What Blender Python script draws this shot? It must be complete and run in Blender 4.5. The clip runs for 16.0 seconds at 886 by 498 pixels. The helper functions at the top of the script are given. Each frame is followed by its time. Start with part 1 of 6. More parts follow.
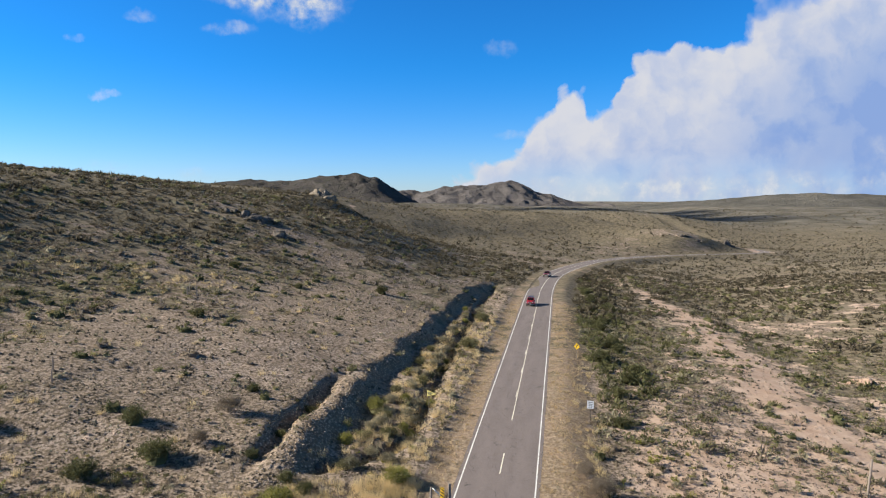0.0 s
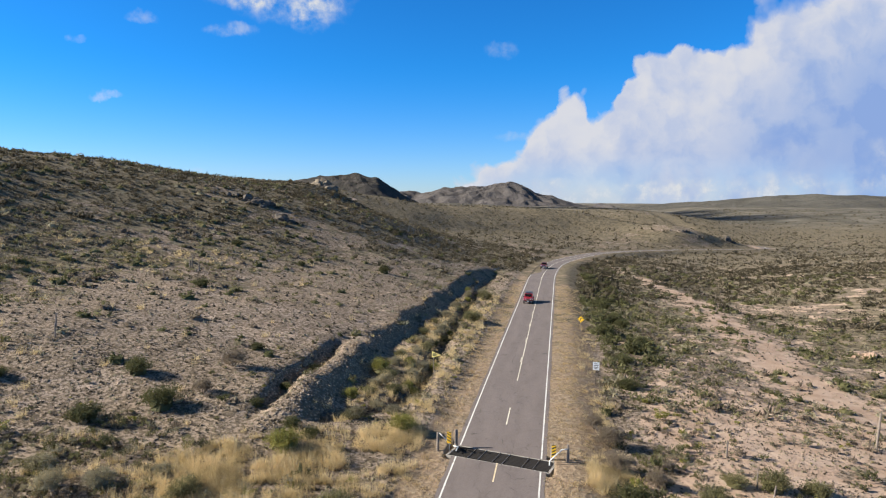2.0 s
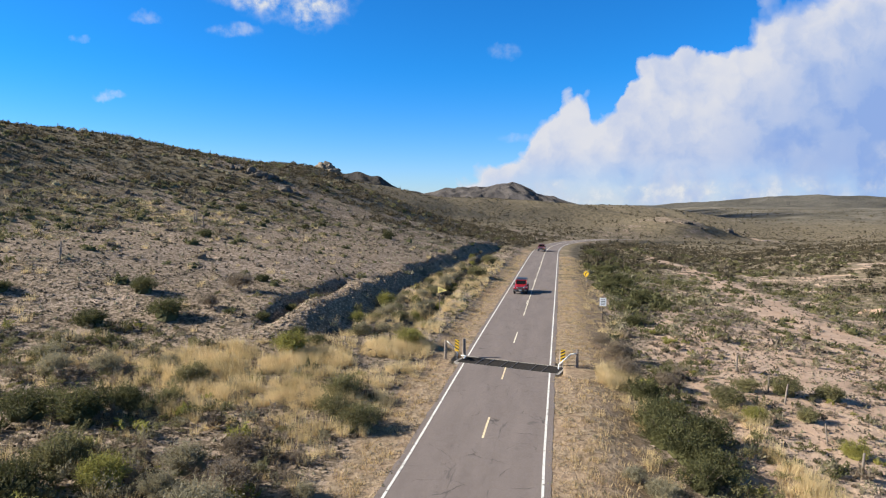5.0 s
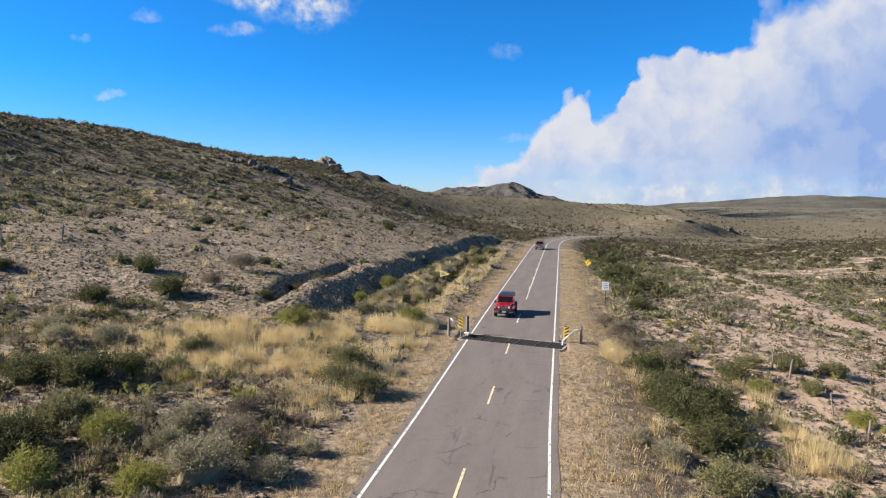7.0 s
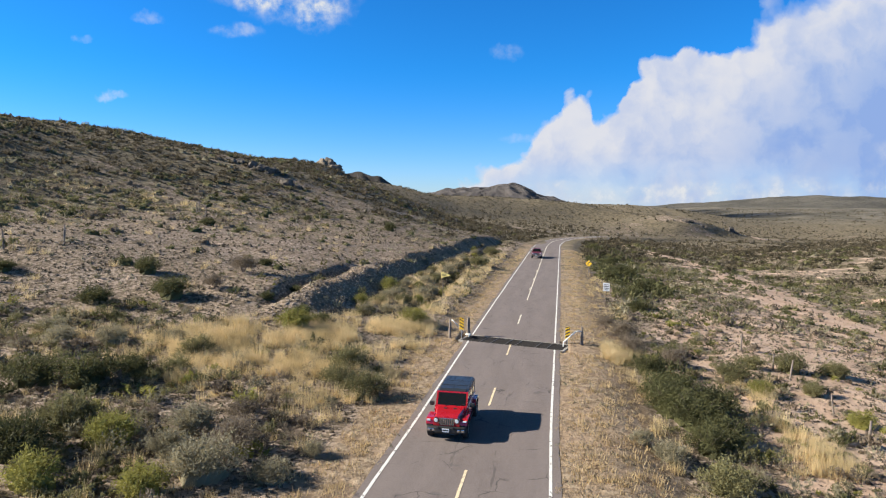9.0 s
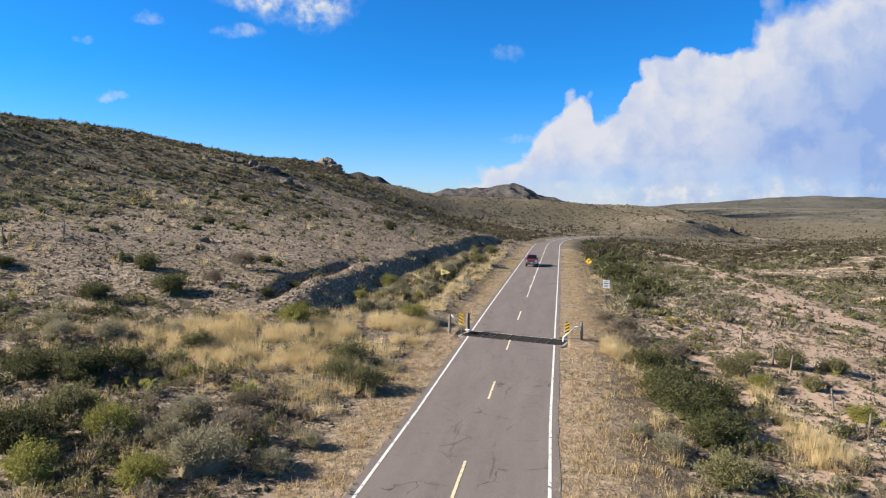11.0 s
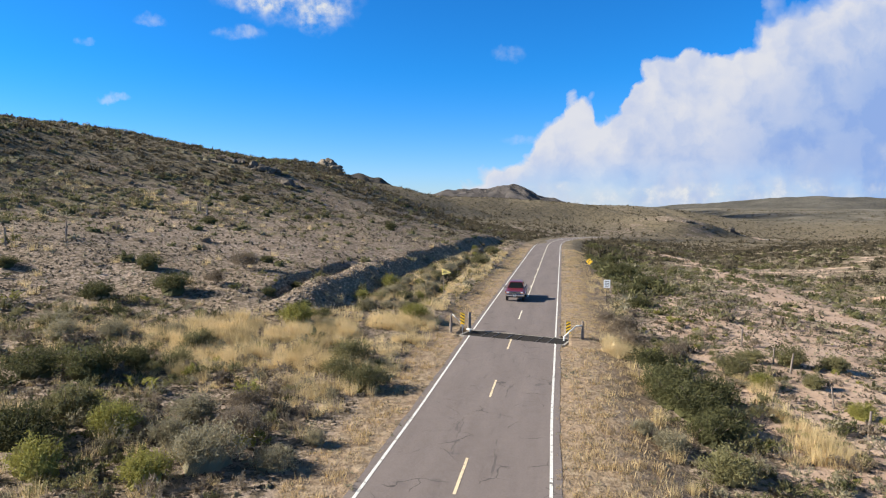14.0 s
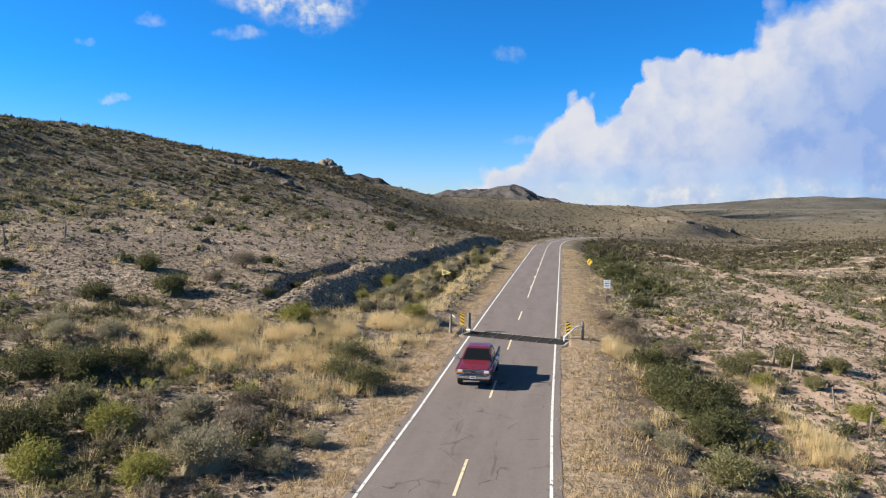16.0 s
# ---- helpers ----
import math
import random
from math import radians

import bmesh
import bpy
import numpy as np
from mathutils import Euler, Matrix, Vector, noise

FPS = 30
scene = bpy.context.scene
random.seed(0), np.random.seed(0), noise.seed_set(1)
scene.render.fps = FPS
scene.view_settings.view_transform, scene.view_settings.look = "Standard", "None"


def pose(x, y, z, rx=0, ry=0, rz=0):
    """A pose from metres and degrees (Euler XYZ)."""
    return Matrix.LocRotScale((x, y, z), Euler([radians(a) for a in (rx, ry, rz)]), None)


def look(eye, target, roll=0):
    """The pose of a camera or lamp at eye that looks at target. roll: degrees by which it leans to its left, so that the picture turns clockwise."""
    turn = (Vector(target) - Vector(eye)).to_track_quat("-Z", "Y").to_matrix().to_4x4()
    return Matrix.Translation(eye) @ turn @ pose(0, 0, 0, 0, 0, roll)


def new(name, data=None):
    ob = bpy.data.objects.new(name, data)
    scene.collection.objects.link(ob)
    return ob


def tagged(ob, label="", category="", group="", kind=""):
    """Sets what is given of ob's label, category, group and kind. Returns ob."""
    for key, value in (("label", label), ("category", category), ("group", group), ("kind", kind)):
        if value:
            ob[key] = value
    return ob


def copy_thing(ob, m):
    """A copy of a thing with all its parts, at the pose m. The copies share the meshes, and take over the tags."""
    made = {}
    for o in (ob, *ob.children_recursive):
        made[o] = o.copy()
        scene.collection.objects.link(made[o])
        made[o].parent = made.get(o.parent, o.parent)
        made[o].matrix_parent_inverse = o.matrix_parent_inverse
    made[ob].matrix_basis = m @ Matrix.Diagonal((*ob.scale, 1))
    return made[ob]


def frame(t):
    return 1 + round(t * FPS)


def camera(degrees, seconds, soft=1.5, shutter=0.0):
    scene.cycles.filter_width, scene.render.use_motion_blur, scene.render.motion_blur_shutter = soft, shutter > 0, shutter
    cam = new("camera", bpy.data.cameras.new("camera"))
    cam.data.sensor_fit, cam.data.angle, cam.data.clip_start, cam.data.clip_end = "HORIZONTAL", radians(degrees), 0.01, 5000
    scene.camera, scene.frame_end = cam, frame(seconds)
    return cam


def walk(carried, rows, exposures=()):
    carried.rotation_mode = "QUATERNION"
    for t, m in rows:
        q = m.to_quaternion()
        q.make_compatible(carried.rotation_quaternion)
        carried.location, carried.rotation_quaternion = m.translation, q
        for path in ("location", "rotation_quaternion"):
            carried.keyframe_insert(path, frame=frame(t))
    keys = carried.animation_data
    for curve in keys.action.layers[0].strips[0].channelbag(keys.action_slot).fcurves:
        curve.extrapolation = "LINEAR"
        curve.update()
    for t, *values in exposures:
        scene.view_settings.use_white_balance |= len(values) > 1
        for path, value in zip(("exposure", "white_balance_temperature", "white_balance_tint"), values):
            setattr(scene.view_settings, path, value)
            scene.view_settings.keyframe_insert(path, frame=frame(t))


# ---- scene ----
cam = camera(67.6, 16.0, 1.15)
PATH = [
    (0, (5.130, -38.920, 26.082), (4.7850, -36.9561, 25.9179), 0.10),
    (0.5, (4.805, -38.825, 24.581), (4.4618, -36.8611, 24.4177), 0.17),
    (1, (4.618, -38.856, 23.297), (4.2754, -36.8923, 23.1356), 0.20),
    (1.5, (4.554, -38.965, 22.233), (4.2108, -37.0015, 22.0735), 0.20),
    (2, (4.530, -39.043, 21.127), (4.1856, -37.0800, 20.9697), 0.23),
    (2.5, (4.504, -39.098, 20.030), (4.1581, -37.1346, 19.8747), 0.28),
    (3, (4.446, -39.148, 18.804), (4.0996, -37.1850, 18.6500), 0.32),
    (3.5, (4.340, -39.218, 17.361), (3.9927, -37.2540, 17.2080), 0.38),
    (4, (4.245, -39.290, 15.929), (3.8973, -37.3257, 15.7770), 0.40),
    (4.2, (4.215, -39.317, 15.400), (3.8665, -37.3526, 15.2484), 0.40),
    (6.3, (3.811, -39.440, 11.150), (3.4635, -37.4766, 11.0004), 0.49),
    (6.5, (3.797, -39.460, 11.191), (3.4496, -37.4967, 11.0414), 0.52),
    (7, (3.753, -39.461, 11.266), (3.4048, -37.4974, 11.1162), 0.58),
    (8, (3.712, -39.443, 11.379), (3.3637, -37.4793, 11.2300), 0.50),
    (9, (3.740, -39.570, 11.349), (3.3900, -37.6060, 11.2010), 0.50),
    (11.5, (3.801, -39.572, 10.837), (3.4500, -37.6080, 10.6920), 0.50),
    (12.5, (3.832, -39.686, 10.795), (3.4788, -37.7228, 10.6520), 0.50),
    (14, (3.770, -39.754, 10.819), (3.4180, -37.7910, 10.6760), 0.40),
    (16, (3.759, -39.627, 10.809), (3.4070, -37.6630, 10.6670), 0.40),
]
walk(cam, [(t, look(eye, target, roll)) for t, eye, target, roll in PATH], ((0, 0.94), (3, 0.98), (6.5, 1.05), (16, 1.05)))

# ---- world, sun, exposure ----
SUN_AZ, SUN_EL = radians(-99.0), radians(28.0)
world = bpy.data.worlds.new("world")
scene.world = world
world.use_nodes = True
wn = world.node_tree
sky = wn.nodes.new("ShaderNodeTexSky")
sky.sky_type, sky.sun_disc = "NISHITA", False
sky.sun_elevation, sky.sun_rotation = SUN_EL, SUN_AZ
sky.altitude, sky.air_density, sky.dust_density, sky.ozone_density = 1400.0, 1.0, 0.2, 3.0
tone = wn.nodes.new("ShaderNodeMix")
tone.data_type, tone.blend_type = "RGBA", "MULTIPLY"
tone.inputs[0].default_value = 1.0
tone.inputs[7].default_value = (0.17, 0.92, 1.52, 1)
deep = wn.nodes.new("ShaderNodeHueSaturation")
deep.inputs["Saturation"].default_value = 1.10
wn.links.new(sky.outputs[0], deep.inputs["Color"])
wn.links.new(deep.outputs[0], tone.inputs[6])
# above the view the sky is dimmed and greyed for darker, less blue shade
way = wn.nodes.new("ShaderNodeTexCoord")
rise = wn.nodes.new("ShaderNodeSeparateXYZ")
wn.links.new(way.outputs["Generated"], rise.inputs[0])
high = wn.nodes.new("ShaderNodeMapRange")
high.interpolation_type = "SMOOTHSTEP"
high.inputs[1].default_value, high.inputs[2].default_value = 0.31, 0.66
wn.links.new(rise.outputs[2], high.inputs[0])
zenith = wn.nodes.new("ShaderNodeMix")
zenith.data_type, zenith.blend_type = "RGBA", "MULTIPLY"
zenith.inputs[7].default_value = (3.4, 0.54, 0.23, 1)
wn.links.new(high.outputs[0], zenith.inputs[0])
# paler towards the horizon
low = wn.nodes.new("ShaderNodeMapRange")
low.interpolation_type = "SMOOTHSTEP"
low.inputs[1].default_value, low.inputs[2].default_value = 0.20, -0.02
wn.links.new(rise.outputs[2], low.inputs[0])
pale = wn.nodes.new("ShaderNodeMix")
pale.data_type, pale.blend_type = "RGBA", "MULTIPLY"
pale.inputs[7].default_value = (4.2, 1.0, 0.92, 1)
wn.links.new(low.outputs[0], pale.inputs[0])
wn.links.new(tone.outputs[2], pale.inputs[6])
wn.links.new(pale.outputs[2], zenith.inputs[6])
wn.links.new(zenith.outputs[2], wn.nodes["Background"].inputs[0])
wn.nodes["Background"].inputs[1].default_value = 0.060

sun_lamp = bpy.data.lights.new("sun", "SUN")
sun_lamp.energy, sun_lamp.angle, sun_lamp.color = 5.0, radians(0.53), (1.0, 0.93, 0.79)
sun = new("sun", sun_lamp)
toward = Vector((math.sin(SUN_AZ) * math.cos(SUN_EL), math.cos(SUN_AZ) * math.cos(SUN_EL), math.sin(SUN_EL)))
sun.matrix_basis = look(toward * 300, (0, 0, 0))


# ---- materials ----
def shader(name, rough=0.8, metal=0.0):
    m = bpy.data.materials.new(name)
    m.use_nodes = True
    t = m.node_tree
    b = t.nodes["Principled BSDF"]
    b.inputs["Roughness"].default_value, b.inputs["Metallic"].default_value = rough, metal
    return m, t, b


def put(t, kind, **sets):
    n = t.nodes.new(kind)
    for k, v in sets.items():
        if k in n.inputs:
            n.inputs[k].default_value = v
        else:
            n.inputs[k.replace("_", " ")].default_value = v
    return n


def noise_at(t, vec, scale, detail=4.0, rough=0.55, dist=0.0):
    n = put(t, "ShaderNodeTexNoise", Scale=scale, Detail=detail, Roughness=rough, Distortion=dist)
    t.links.new(vec, n.inputs["Vector"])
    return n.outputs[0]


def ramp(t, fac, stops):
    r = t.nodes.new("ShaderNodeValToRGB")
    e = r.color_ramp.elements
    while len(e) < len(stops):
        e.new(0.5)
    for i, (p, c) in enumerate(stops):
        e[i].position = p
        e[i].color = (*c, 1) if len(c) == 3 else c
    t.links.new(fac, r.inputs[0])
    return r.outputs[0]


def mixed(t, fac, a, b, blend="MIX"):
    m = t.nodes.new("ShaderNodeMix")
    m.data_type, m.blend_type = "RGBA", blend
    for src, i in ((fac, 0), (a, 6), (b, 7)):
        if isinstance(src, (int, float)):
            m.inputs[i].default_value = src
        elif isinstance(src, tuple):
            m.inputs[i].default_value = (*src, 1)
        else:
            t.links.new(src, m.inputs[i])
    return m.outputs[2]


def calc(t, op, a, b=0.0, clamp=False):
    m = t.nodes.new("ShaderNodeMath")
    m.operation, m.use_clamp = op, clamp
    for src, i in ((a, 0), (b, 1)):
        if isinstance(src, (int, float)):
            m.inputs[i].default_value = src
        else:
            t.links.new(src, m.inputs[i])
    return m.outputs[0]


def span(t, v, lo, hi, a=0.0, b=1.0, smooth=True):
    m = t.nodes.new("ShaderNodeMapRange")
    m.interpolation_type = "SMOOTHSTEP" if smooth else "LINEAR"
    for i, k in enumerate((lo, hi, a, b)):
        m.inputs[i + 1].default_value = k
    t.links.new(v, m.inputs[0])
    return m.outputs[0]


def bump(t, b, height, strength=0.4, distance=0.02):
    n = put(t, "ShaderNodeBump", Strength=strength, Distance=distance)
    t.links.new(height, n.inputs["Height"])
    t.links.new(n.outputs[0], b.inputs["Normal"])


def place_of(t):
    return t.nodes.new("ShaderNodeNewGeometry").outputs["Position"]


def local_of(t):
    return t.nodes.new("ShaderNodeTexCoord").outputs["Object"]


def plain(name, col, rough=0.6, metal=0.0, vary=0.12, scale=6.0, grit=0.15, coat=0.0):
    """A surface with two scales of variation on its own coordinates."""
    m, t, b = shader(name, rough, metal)
    p = local_of(t)
    n1, n2 = noise_at(t, p, scale), noise_at(t, p, scale * 9, 3)
    k = calc(t, "ADD", calc(t, "MULTIPLY", n1, 0.65), calc(t, "MULTIPLY", n2, 0.35))
    dark, light = tuple(c * (1 - 1.6 * vary) for c in col), tuple(min(1, c * (1 + 1.3 * vary)) for c in col)
    t.links.new(ramp(t, k, [(0.3, dark), (0.7, light)]), b.inputs["Base Color"])
    t.links.new(span(t, n1, 0.3, 0.7, max(0.02, rough - 0.07), min(1, rough + 0.09)), b.inputs["Roughness"])
    b.inputs["Coat Weight"].default_value = coat
    b.inputs["Coat Roughness"].default_value = 0.06
    if grit:
        bump(t, b, n2, grit, 0.01)
    return m


def leaf(name, low, high, rough=0.75, clump=0.35):
    """Foliage: hue by patch, by plant and by leaf."""
    m, t, b = shader(name, rough)
    g = t.nodes.new("ShaderNodeNewGeometry")
    o = t.nodes.new("ShaderNodeObjectInfo")
    patch = noise_at(t, g.outputs["Position"], clump, 3)
    k = calc(t, "ADD", calc(t, "MULTIPLY", span(t, patch, 0.3, 0.7), 0.55), calc(t, "MULTIPLY", g.outputs["Random Per Island"], 0.22))
    k = calc(t, "ADD", k, calc(t, "MULTIPLY", o.outputs["Random"], 0.23))
    t.links.new(ramp(t, k, [(0.05, low), (0.95, high)]), b.inputs["Base Color"])
    b.inputs["Specular IOR Level"].default_value = 0.25
    tr = t.nodes.new("ShaderNodeBsdfTranslucent")
    t.links.new(ramp(t, k, [(0.05, low), (0.95, high)]), tr.inputs[0])
    mx = t.nodes.new("ShaderNodeMixShader")
    mx.inputs[0].default_value = 0.36
    t.links.new(b.outputs[0], mx.inputs[1])
    t.links.new(tr.outputs[0], mx.inputs[2])
    t.links.new(mx.outputs[0], t.nodes["Material Output"].inputs[0])
    return m


def ground_material():
    m, t, b = shader("desert_ground", 0.95)
    b.inputs["Specular IOR Level"].default_value = 0.15
    p = place_of(t)
    zone = t.nodes.new("ShaderNodeVertexColor")
    zone.layer_name = "zone"
    sep = t.nodes.new("ShaderNodeSeparateColor")
    t.links.new(zone.outputs[0], sep.inputs[0])
    n_big, n_mid, n_fine, n_grit = (noise_at(t, p, s, d) for s, d in ((0.035, 5), (0.32, 5), (1.9, 4), (9.0, 4)))
    soil = ramp(t, n_mid, [(0.28, (0.23, 0.176, 0.140)), (0.5, (0.345, 0.268, 0.218)), (0.72, (0.47, 0.380, 0.320))])
    soil = mixed(t, span(t, n_big, 0.35, 0.65), soil, mixed(t, n_mid, (0.26, 0.200, 0.154), (0.40, 0.312, 0.245)))
    litter = span(t, n_fine, 0.49, 0.57)
    soil = mixed(t, calc(t, "MULTIPLY", litter, 0.78), soil, (0.13, 0.10, 0.068))
    twigs = span(t, noise_at(t, p, 3.4, 3, 0.6), 0.505, 0.565)
    soil = mixed(t, calc(t, "MULTIPLY", twigs, 0.85), soil, (0.115, 0.088, 0.060))
    pebble = span(t, n_grit, 0.60, 0.68)
    soil = mixed(t, calc(t, "MULTIPLY", pebble, 0.5), soil, (0.47, 0.41, 0.35))
    # pale pink sand of the wash
    sand = ramp(t, n_mid, [(0.3, (0.40, 0.27, 0.195)), (0.7, (0.56, 0.42, 0.33))])
    col = mixed(t, span(t, calc(t, "ADD", sep.outputs["Blue"], calc(t, "ADD", calc(t, "MULTIPLY", calc(t, "SUBTRACT", n_fine, 0.5), 1.0), calc(t, "MULTIPLY", calc(t, "SUBTRACT", n_mid, 0.5), 2.4))), 0.42, 0.55), soil, sand)
    # mown dry grass of the verge
    straw = ramp(t, n_fine, [(0.3, (0.20, 0.148, 0.102)), (0.5, (0.30, 0.228, 0.158)), (0.7, (0.41, 0.322, 0.230))])
    straw = mixed(t, calc(t, "MULTIPLY", span(t, noise_at(t, p, 4.2, 4, 0.65), 0.51, 0.58), 0.75), straw, (0.17, 0.118, 0.078))
    straw = mixed(t, calc(t, "MULTIPLY", span(t, n_mid, 0.42, 0.62), 0.35), straw, (0.36, 0.25, 0.175))
    col = mixed(t, span(t, calc(t, "ADD", sep.outputs["Red"], calc(t, "MULTIPLY", calc(t, "SUBTRACT", n_fine, 0.5), 0.8)), 0.3, 0.62), col, straw)
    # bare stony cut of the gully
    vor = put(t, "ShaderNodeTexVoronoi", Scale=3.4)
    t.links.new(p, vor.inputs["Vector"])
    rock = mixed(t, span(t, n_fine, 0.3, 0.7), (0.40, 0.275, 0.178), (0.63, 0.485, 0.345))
    # shade of the hollows between stones is put into the rock's colour
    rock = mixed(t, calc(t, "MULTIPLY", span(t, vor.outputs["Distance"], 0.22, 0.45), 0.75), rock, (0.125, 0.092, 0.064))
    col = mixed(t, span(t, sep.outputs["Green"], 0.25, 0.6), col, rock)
    # far low scrub too small to stand out plant by plant
    scrub = mixed(t, span(t, noise_at(t, p, 0.55, 5, 0.7), 0.36, 0.64), (0.078, 0.067, 0.043), (0.232, 0.193, 0.130))
    scrubby = span(t, calc(t, "ADD", zone.outputs[1], calc(t, "MULTIPLY", calc(t, "SUBTRACT", noise_at(t, p, 0.20, 7, 0.72), 0.5), 2.8)), 0.45, 0.58)
    col = mixed(t, calc(t, "MULTIPLY", scrubby, 0.85), col, scrub)
    # the far slopes: grey-tan with thin scrub and shallow draws
    parts = t.nodes.new("ShaderNodeSeparateXYZ")
    t.links.new(p, parts.inputs[0])
    slope = ramp(t, noise_at(t, p, 0.02, 8, 0.68), [(0.36, (0.075, 0.068, 0.050)), (0.5, (0.135, 0.120, 0.094)), (0.66, (0.235, 0.205, 0.165))])
    col = mixed(t, span(t, calc(t, "ADD", parts.outputs[1], calc(t, "MULTIPLY", n_big, 260.0)), 720.0, 1000.0), col, slope)
    t.links.new(col, b.inputs["Base Color"])
    h = calc(t, "ADD", calc(t, "MULTIPLY", n_fine, 1.0), calc(t, "MULTIPLY", n_grit, 0.35))
    h = calc(t, "ADD", h, calc(t, "MULTIPLY", vor.outputs["Distance"], calc(t, "MULTIPLY", sep.outputs["Green"], 1.2)))
    bump(t, b, h, 0.8, 0.22)
    return m


def asphalt_material():
    m, t, b = shader("worn_asphalt", 0.85)
    p = place_of(t)
    sx = t.nodes.new("ShaderNodeSeparateXYZ")
    t.links.new(p, sx.inputs[0])
    stretch = t.nodes.new("ShaderNodeVectorMath")
    stretch.operation = "MULTIPLY"
    stretch.inputs[1].default_value = (1.0, 0.16, 1.0)
    t.links.new(p, stretch.inputs[0])
    n1, n2, n3 = noise_at(t, stretch.outputs[0], 0.8, 4), noise_at(t, p, 1.7, 5, 0.6), noise_at(t, p, 45, 2)
    col = ramp(t, n1, [(0.3, (0.148, 0.118, 0.110)), (0.7, (0.222, 0.181, 0.169))])
    col = mixed(t, calc(t, "MULTIPLY", span(t, n2, 0.3, 0.75), 0.4), col, (0.228, 0.192, 0.180))
    mottle = span(t, noise_at(t, p, 11.0, 4, 0.7), 0.38, 0.62)
    col = mixed(t, calc(t, "MULTIPLY", mottle, 0.35), col, (0.105, 0.085, 0.079))
    spots = noise_at(t, p, 0.55, 2, 0.5)
    col = mixed(t, calc(t, "MULTIPLY", span(t, spots, 0.66, 0.74), 0.6), col, (0.075, 0.067, 0.066))
    grit = span(t, n3, 0.42, 0.62)
    col = mixed(t, calc(t, "MULTIPLY", grit, 0.30), col, (0.30, 0.27, 0.26))
    stone = span(t, noise_at(t, p, 26, 3, 0.7), 0.50, 0.60)
    col = mixed(t, calc(t, "MULTIPLY", stone, 0.34), col, (0.085, 0.074, 0.073))
    # dark cracked streaks along the wheel paths
    streak = t.nodes.new("ShaderNodeVectorMath")
    streak.operation = "MULTIPLY"
    streak.inputs[1].default_value = (3.2, 0.28, 1.0)
    t.links.new(p, streak.inputs[0])
    lane = calc(t, "ABSOLUTE", calc(t, "SUBTRACT", calc(t, "ABSOLUTE", sx.outputs[0]), 1.0))
    tracks = calc(t, "MULTIPLY", span(t, noise_at(t, streak.outputs[0], 1.0, 6, 0.7), 0.56, 0.66), span(t, lane, 0.75, 0.15))
    col = mixed(t, calc(t, "MULTIPLY", tracks, 0.55), col, (0.070, 0.062, 0.061))
    # fine wandering cracks
    vor = put(t, "ShaderNodeTexVoronoi", Scale=0.42)
    vor.feature = "DISTANCE_TO_EDGE"
    wob = t.nodes.new("ShaderNodeVectorMath")
    wob.operation = "ADD"
    nz = put(t, "ShaderNodeTexNoise", Scale=0.9, Detail=5.0)
    t.links.new(p, nz.inputs["Vector"])
    t.links.new(p, wob.inputs[0])
    t.links.new(nz.outputs[1], wob.inputs[1])
    t.links.new(wob.outputs[0], vor.inputs["Vector"])
    crack = calc(t, "MULTIPLY", span(t, vor.outputs["Distance"], 0.0, 0.014, 1, 0), span(t, spots, 0.48, 0.60))
    col = mixed(t, calc(t, "MULTIPLY", crack, 0.75), col, (0.04, 0.037, 0.036))
    t.links.new(col, b.inputs["Base Color"])
    b.inputs["Specular IOR Level"].default_value = 0.3
    bump(t, b, calc(t, "SUBTRACT", n3, crack), 0.3, 0.006)
    return m


def line_material(name, col, worn):
    m, t, b = shader(name, 0.7)
    p = place_of(t)
    n = noise_at(t, p, 3.5, 6, 0.7)
    # the cracks of the asphalt run through the paint
    across = t.nodes.new("ShaderNodeVectorMath")
    across.operation = "MULTIPLY"
    across.inputs[1].default_value = (0.4, 1.0, 1.0)
    t.links.new(p, across.inputs[0])
    gap = span(t, noise_at(t, across.outputs[0], 1.3, 3, 0.6), 0.66, 0.69)
    n = calc(t, "SUBTRACT", n, calc(t, "MULTIPLY", gap, 0.4))
    c = mixed(t, noise_at(t, p, 0.6, 3), tuple(0.86 * k for k in col), col)
    t.links.new(mixed(t, span(t, n, worn, worn + 0.07), (0.17, 0.15, 0.145), c), b.inputs["Base Color"])
    return m


def hill_material(name, dark, light, scrub, scale=1.0):
    m, t, b = shader(name, 0.95)
    b.inputs["Specular IOR Level"].default_value = 0.1
    p = place_of(t)
    n1, n2 = noise_at(t, p, 0.012 * scale, 6, 0.6), noise_at(t, p, 0.09 * scale, 5, 0.65)
    col = ramp(t, calc(t, "ADD", calc(t, "MULTIPLY", n1, 0.6), calc(t, "MULTIPLY", n2, 0.4)), [(0.35, dark), (0.65, light)])
    col = mixed(t, calc(t, "MULTIPLY", span(t, n2, 0.46, 0.6), 0.7), col, scrub)
    t.links.new(col, b.inputs["Base Color"])
    bump(t, b, n2, 1.0, 6.0)
    return m


M_GROUND, M_ASPHALT = ground_material(), asphalt_material()
M_WHITE_LINE = line_material("white_line_paint", (0.78, 0.76, 0.73), 0.37)
M_YELLOW_LINE = line_material("yellow_line_paint", (0.80, 0.65, 0.44), 0.37)
M_PALE_LINE = line_material("faded_yellow_line_paint", (0.80, 0.74, 0.62), 0.37)
# the mesa's colours are darkened to hold the shade of a cloud
M_MESA = hill_material("mesa_rock_cloud_shaded", (0.042, 0.038, 0.037), (0.115, 0.100, 0.090), (0.045, 0.046, 0.036))
M_PEAK = hill_material("mountain_rock", (0.075, 0.068, 0.068), (0.180, 0.158, 0.152), (0.090, 0.083, 0.079))
M_FARHILL = hill_material("far_hill_scrub", (0.078, 0.073, 0.064), (0.170, 0.155, 0.135), (0.070, 0.069, 0.058), 1.0)
